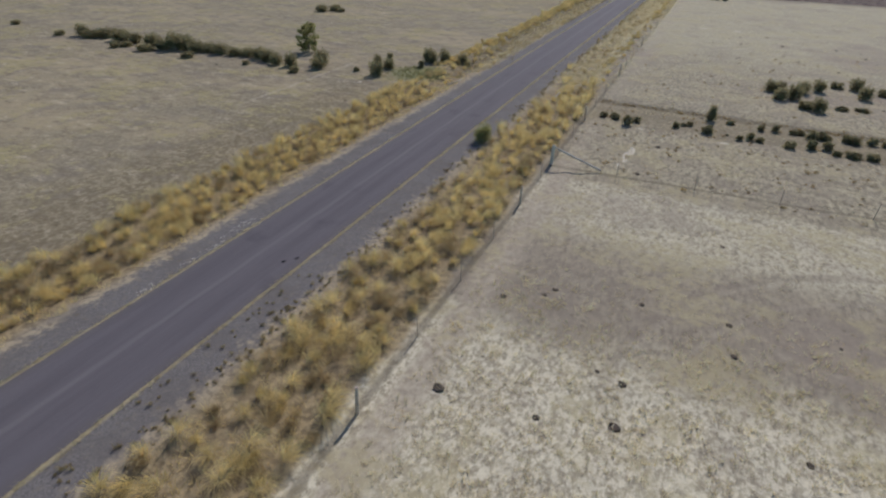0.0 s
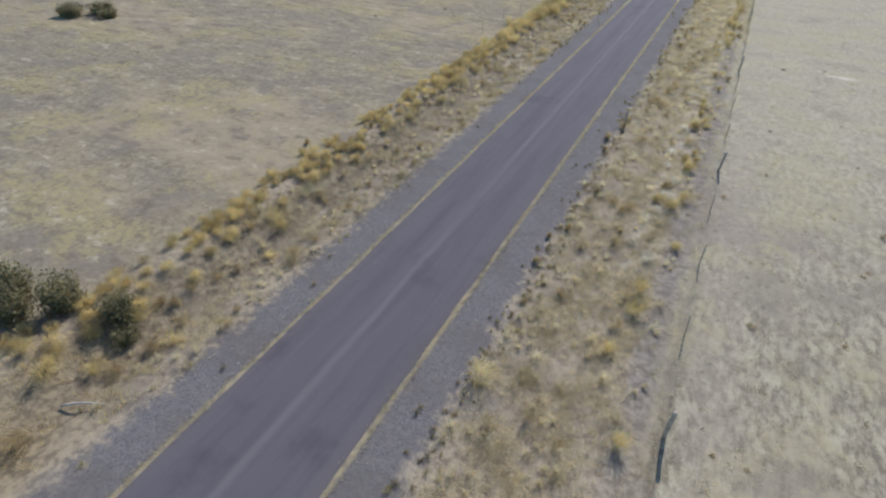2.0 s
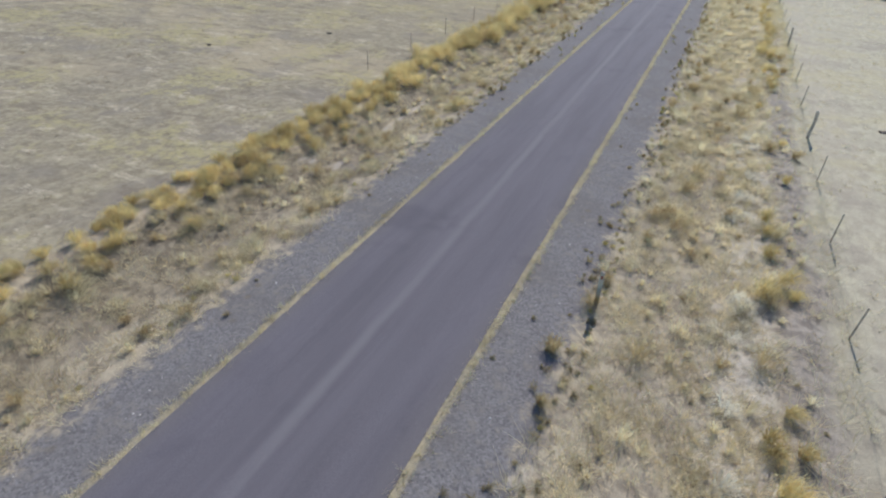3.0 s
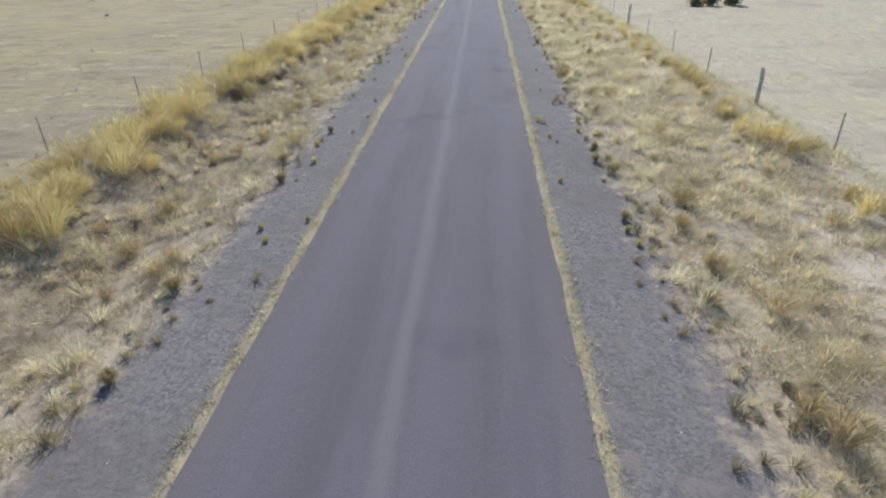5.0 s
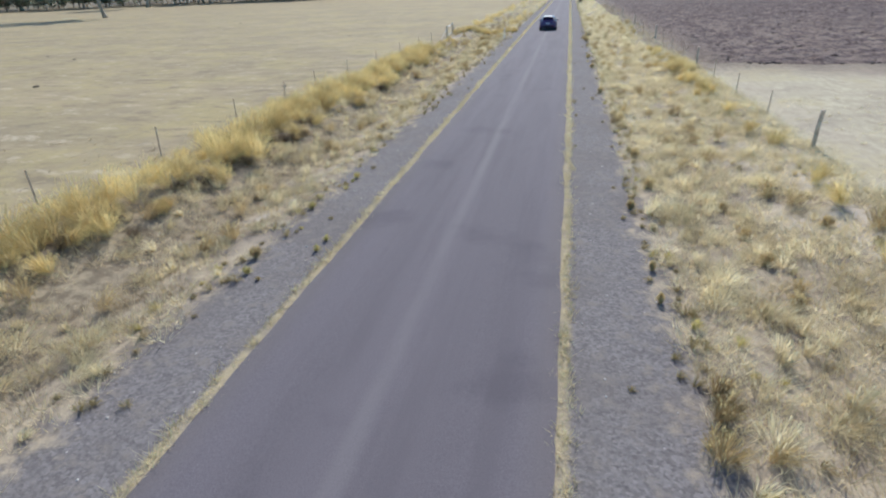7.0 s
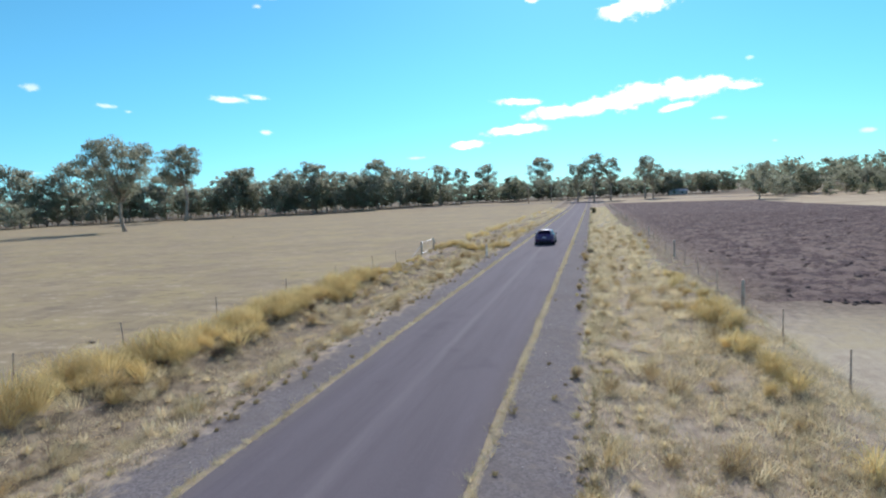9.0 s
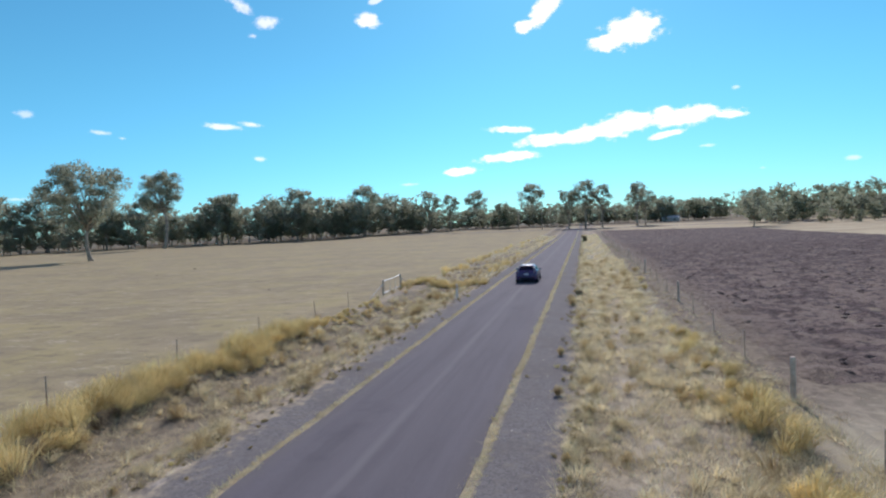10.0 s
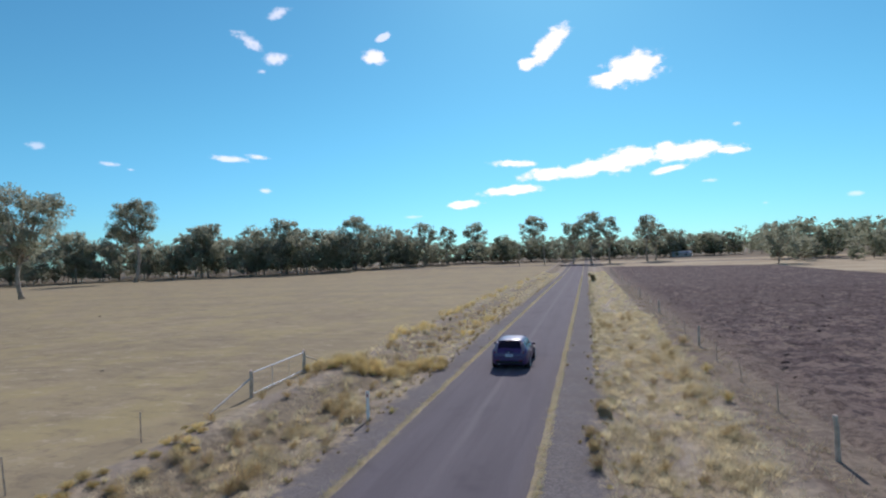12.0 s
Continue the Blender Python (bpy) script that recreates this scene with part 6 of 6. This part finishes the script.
def pole(x, y, tall):
    root = thing("power_pole", "tall timber power pole with a crossarm", "power pole", "power poles", pose(x, y, float(height(x, y)), 0, 0, 12))
    v, q, t = tube([(0, 0, -0.2), (0, 0, tall * 0.5), (0, 0, tall)], [0.17, 0.15, 0.12], 8)
    part("shaft", mesh_of("shaft", v, [q, t], TIMBER, True), root)
    part("crossarm", block("crossarm", (2.2, 0.12, 0.14), (0, 0, tall - 0.6), TIMBER, 0.02), root)
    for s in (-0.95, -0.4, 0.4, 0.95):
        v, q, t = tube([(s, 0, tall - 0.53), (s, 0, tall - 0.42), (s, 0, tall - 0.33)], [0.04, 0.06, 0.03], 6)
        part("insulator", mesh_of("insulator", v, [q, t], WHITE), root)
    return root


pole(-14, 400, 11.0)
pole(-25, 402, 10.5)

# ---------- the car ----------
def lerp_table(table, y):
    ys = [r[0] for r in table]
    return [float(np.interp(y, ys, [r[k] for r in table])) for k in range(1, len(table[0]))]


# along the car from the tail (0): top height, belt height, half width at belt, half width at top, underside
BODY = [
    (0.00, 0.80, 0.74, 0.70, 0.62, 0.36), (0.04, 0.93, 0.84, 0.80, 0.66, 0.30), (0.12, 1.02, 0.93, 0.86, 0.68, 0.25), (0.30, 1.27, 0.97, 0.90, 0.62, 0.22),
    (0.44, 1.43, 0.97, 0.91, 0.56, 0.21), (0.70, 1.475, 0.96, 0.92, 0.57, 0.20), (1.30, 1.495, 0.945, 0.92, 0.59, 0.19), (1.90, 1.485, 0.93, 0.92, 0.60, 0.19),
    (2.30, 1.43, 0.92, 0.915, 0.60, 0.19), (2.70, 1.22, 0.92, 0.91, 0.63, 0.19), (3.10, 0.99, 0.91, 0.90, 0.68, 0.20), (3.55, 0.90, 0.84, 0.88, 0.66, 0.20),
    (4.00, 0.80, 0.74, 0.84, 0.62, 0.22), (4.22, 0.70, 0.64, 0.76, 0.56, 0.26), (4.33, 0.58, 0.52, 0.62, 0.45, 0.32),
]


def ring(y):
    """Half section of the body at y, from the underside's middle up to the roof's middle."""
    top, belt, wb, wt, low = lerp_table(BODY, y)
    return [(0.0, low), (wb * 0.80, low), (wb * 0.97, low + 0.10), (wb, low + 0.24), (wb * 0.995, (low + belt) * 0.56), (wb * 0.985, belt - 0.05), (wb * 0.955, belt),
            (wt + (wb * 0.955 - wt) * 0.18, belt + (top - belt) * 0.82), (wt, top - 0.035 * min(1, (top - belt) * 4)), (wt * 0.82, top - 0.008), (wt * 0.45, top + 0.012), (0.0, top + 0.016)]


def skin(stations, first, last, grow=0.0, both=True):
    """Faces of the body between two places of the half section, on both sides."""
    rows = []
    for y in stations:
        half = ring(y)[first:last + 1]
        rows.append([(px + grow if px > 0 else px, y, pz + grow * 0.4) for px, pz in half])
    bm = bmesh.new()
    for s in ((1, -1) if both else (1,)):
        vs = [[bm.verts.new((s * px, y, pz)) for px, y, pz in r] for r in rows]
        for a, b in zip(vs, vs[1:]):
            for k in range(len(a) - 1):
                bm.faces.new((a[k], b[k], b[k + 1], a[k + 1]))
    bmesh.ops.remove_doubles(bm, verts=bm.verts, dist=1e-4)
    return bm


def make_car(x, y, turn):
    car = thing("car", "dark blue five-door hatchback on the grey asphalt road", "car", at=pose(x, y, float(height(0, y)) + 0.07, 0, 0, turn) @ Matrix.Diagonal((1.0, 1.0, 0.95, 1.0)))
    # body shell, closed at both ends
    st = sorted({r[0] for r in BODY} | set(np.round(np.linspace(0.5, 4.0, 22), 3)))
    bm = skin(st, 0, 11)
    bm.edges.ensure_lookup_table()
    bmesh.ops.holes_fill(bm, edges=[e for e in bm.edges if e.is_boundary], sides=0)
    body = part("body", bm_mesh("body", bm, PAINT, True), car, "glossy dark blue metallic bodywork")
    # glass: rear window, windscreen, side windows
    def rear_glass():
        bm, cols = bmesh.new(), []
        for k in range(7):
            u = k / 6
            yy = 0.17 + 0.23 * u
            top, belt, wb, wt, low = lerp_table(BODY, yy)
            w = wt * 0.93
            cols.append([bm.verts.new((w * c, yy - 0.012, top + 0.010 + 0.012 * (1 - c * c))) for c in np.linspace(-1, 1, 9)])
        for p, q in zip(cols, cols[1:]):
            for k in range(8):
                bm.faces.new((p[k], p[k + 1], q[k + 1], q[k]))
        bmesh.ops.solidify(bm, geom=bm.faces[:], thickness=0.006)
        return part("rear_window", bm_mesh("rear_window", bm, GLASS, True), car, "dark tinted rear window")
    rear = rear_glass()
    def front_glass():
        bm, cols = bmesh.new(), []
        for k in range(7):
            yy = 2.34 + 0.72 * k / 6
            top, belt, wb, wt, low = lerp_table(BODY, yy)
            cols.append([bm.verts.new((wt * 0.95 * c, yy + 0.008, top + 0.012 + 0.014 * (1 - c * c))) for c in np.linspace(-1, 1, 9)])
        for p, q in zip(cols, cols[1:]):
            for k in range(8):
                bm.faces.new((p[k], p[k + 1], q[k + 1], q[k]))
        bmesh.ops.solidify(bm, geom=bm.faces[:], thickness=0.006)
        return part("windscreen", bm_mesh("windscreen", bm, GLASS, True), car, "raked windscreen")
    front_glass()
    for name, a, b in (("side_window", 0.62, 1.22), ("side_window", 1.30, 2.22)):
        for s in (1, -1):
            bm, cols = bmesh.new(), []
            for yy in np.linspace(a, b, 8):
                p, q = ring(yy)[6], ring(yy)[7]
                cols.append([bm.verts.new((s * (p[0] + (q[0] - p[0]) * u + 0.008), yy, p[1] + (q[1] - p[1]) * u)) for u in (0.08, 0.5, 0.95)])
            for p, q in zip(cols, cols[1:]):
                for k in range(2):
                    bm.faces.new((p[k], p[k + 1], q[k + 1], q[k]))
            bmesh.ops.solidify(bm, geom=bm.faces[:], thickness=0.005)
            part(name, bm_mesh(name, bm, GLASS, True), car, "dark side window")
    # roof spoiler, bumper, tail lights
    part("spoiler", block("spoiler", (1.10, 0.24, 0.035), (0, 0.42, 1.455), PAINT, 0.012, Matrix.Rotation(-0.12, 4, "X")), car, "small roof spoiler above the rear window")
    bm = bmesh.new()
    box(bm, (1.50, 0.13, 0.20), (0, 0.02, 0.56), 0.05)
    box(bm, (1.46, 0.08, 0.05), (0, -0.04, 0.665), 0.02)
    bumper = part("bumper", bm_mesh("bumper", bm, PAINT, True), car, "rounded rear bumper")
    part("lower_valance", block("lower_valance", (1.30, 0.10, 0.16), (0, 0.03, 0.40), TRIM, 0.03), bumper, "black plastic lower bumper")
    for s in (-1, 1):
        bm = bmesh.new()
        rows = []
        for z in np.linspace(0.86, 1.36, 7):
            yy = float(np.interp(z, [0.8, 0.93, 1.02, 1.27, 1.43], [0.0, 0.04, 0.12, 0.30, 0.44]))
            top, belt, wb, wt, low = lerp_table(BODY, yy)
            w = wt + 0.02
            rows.append([bm.verts.new((s * (w + dx), yy + dy, z)) for dx, dy in ((-0.09, -0.03), (0.0, -0.03), (0.06, 0.04), (0.08, 0.14))])
        for p, q in zip(rows, rows[1:]):
            for k in range(3):
                bm.faces.new((p[k], p[k + 1], q[k + 1], q[k]))
        bmesh.ops.solidify(bm, geom=bm.faces[:], thickness=-0.02)
        lamp = part("tail_light", bm_mesh("tail_light", bm, CLEARLENS, True), car, "tall bright tail light beside the rear window")
        part("brake_lens", block("brake_lens", (0.07, 0.02, 0.10), (s * 0.70, 0.02, 0.90), REDLENS, 0.008), lamp, "red brake lens")
        part("reflector", block("reflector", (0.16, 0.02, 0.045), (s * 0.58, -0.055, 0.50), REDLENS, 0.006), bumper, "low red reflector")
        # mirrors
        bm = box(bmesh.new(), (0.20, 0.10, 0.13), (s * 1.00, 2.22, 1.02), 0.035)
        box(bm, (0.10, 0.05, 0.04), (s * 0.90, 2.24, 0.96), 0.01)
        mirror = part("wing_mirror", bm_mesh("wing_mirror", bm, PAINT, True), car, "dark wing mirror")
        part("mirror_glass", block("mirror_glass", (0.16, 0.008, 0.10), (s * 1.00, 2.166, 1.02), GLASS, 0.002), mirror)
        # door handles and shut lines
        for yy in (1.18, 2.06):
            part("door_handle", block("door_handle", (0.03, 0.17, 0.03), (s * 0.925, yy, 0.86), PAINT, 0.01), car)
        for yy in (0.66, 1.26, 2.28):
            pts = [(s * (px + 0.003), yy, pz) for px, pz in ring(yy)[2:7]]
            v, q, t = tube(pts, [0.006] * len(pts), 4)
            part("shut_line", mesh_of("shut_line", v, [q, t], TRIM), body)
        pts = [(s * (ring(yy)[6][0] + 0.010), yy, ring(yy)[6][1] + 0.01) for yy in np.linspace(0.5, 2.4, 9)]
        v, q, t = tube(pts, [0.011] * 9, 5)
        part("window_trim", mesh_of("window_trim", v, [q, t], TRIM), car)
        part("head_light", block("head_light", (0.30, 0.22, 0.13), (s * 0.62, 4.08, 0.69), CLEARLENS, 0.05), car, "clear head light")
        # wheels in dark arches
        for yy in (0.80, 3.44):
            v, q, t = tube([(s * 0.70, yy, 0.33), (s * 0.925, yy, 0.33)], [0.37, 0.37], 28)
            part("wheel_arch", mesh_of("wheel_arch", v, [q, t], TRIM), body)
            rows = [(0.73, 0.27), (0.74, 0.305), (0.77, 0.318), (0.89, 0.318), (0.925, 0.305), (0.935, 0.26), (0.93, 0.225)]
            v, q, t = tube([(s * a, yy, 0.318) for a, r in rows], [r for a, r in rows], 28)
            wheel = part("wheel", mesh_of("tyre", v, [q, t], RUBBER, True), car, "black tyre")
            bm = bmesh.new()
            for k in range(5):
                turned = Matrix.Translation((s * 0.938, yy, 0.318)) @ Matrix.Rotation(k * 1.2566, 4, "X")
                g = bmesh.ops.create_cube(bm, size=1.0)
                bmesh.ops.transform(bm, matrix=turned @ Matrix.Translation((0, 0, 0.11)) @ Matrix.Diagonal((0.02, 0.065, 0.20, 1)), verts=g["verts"])
            g = bmesh.ops.create_cone(bm, cap_ends=True, segments=20, radius1=0.06, radius2=0.05, depth=0.03)
            bmesh.ops.transform(bm, matrix=Matrix.Translation((s * 0.94, yy, 0.318)) @ Matrix.Rotation(radians(90), 4, "Y"), verts=g["verts"])
            part("rim", bm_mesh("rim", bm, ALLOY), wheel, "silver five-spoke alloy rim")
            v, q, t = tube([(s * 0.932, yy + 0.215 * math.cos(a), 0.318 + 0.215 * math.sin(a)) for a in np.linspace(0, 6.2832, 25)], [0.012] * 25, 5)
            part("rim_lip", mesh_of("rim_lip", v, [q, t], ALLOY), wheel)
    # hatch: number plate, badge, wiper, high brake light, exhaust
    plate = part("number_plate", block("number_plate", (0.37, 0.012, 0.13), (0, -0.026, 0.755), PLATE, 0.004, Matrix.Rotation(-0.12, 4, "X")), car, "white rear number plate with dark bars")
    for k in range(6):
        part("bar", block("bar", (0.032, 0.004, 0.06), (-0.13 + 0.052 * k, -0.035, 0.755), PLATEINK, 0.001, Matrix.Rotation(-0.12, 4, "X")), plate)
    part("badge", block("badge", (0.12, 0.012, 0.045), (0, 0.012, 0.905), CHROME, 0.015), car, "small oval chrome badge")
    part("handle_strip", block("handle_strip", (0.46, 0.02, 0.03), (0, 0.035, 0.955), TRIM, 0.008), car)
    v, q, t = tube([(0.02, 0.15, 1.09), (0.2, 0.155, 1.10), (0.45, 0.165, 1.115)], [0.014, 0.010, 0.006], 5)
    part("wiper", mesh_of("wiper", v, [q, t], TRIM), rear, "black rear wiper")
    part("brake_light", block("brake_light", (0.26, 0.02, 0.02), (0, 0.325, 1.425), REDLENS, 0.004), car, "high red brake light")
    v, q, t = tube([(-0.5, -0.03, 0.33), (-0.5, 0.1, 0.33), (-0.5, 0.35, 0.33)], [0.030] * 3, 10)
    part("exhaust", mesh_of("exhaust", v, [q, t], STEEL, True), car, "dull steel exhaust tip")
    v, q, t = tube([(0, 0.66, 1.49), (0, 0.55, 1.60), (0, 0.40, 1.70)], [0.009, 0.005, 0.003], 5)
    part("aerial", mesh_of("aerial", v, [q, t], TRIM), car)
    return car


make_car(-0.02, 188.2, 0.0)
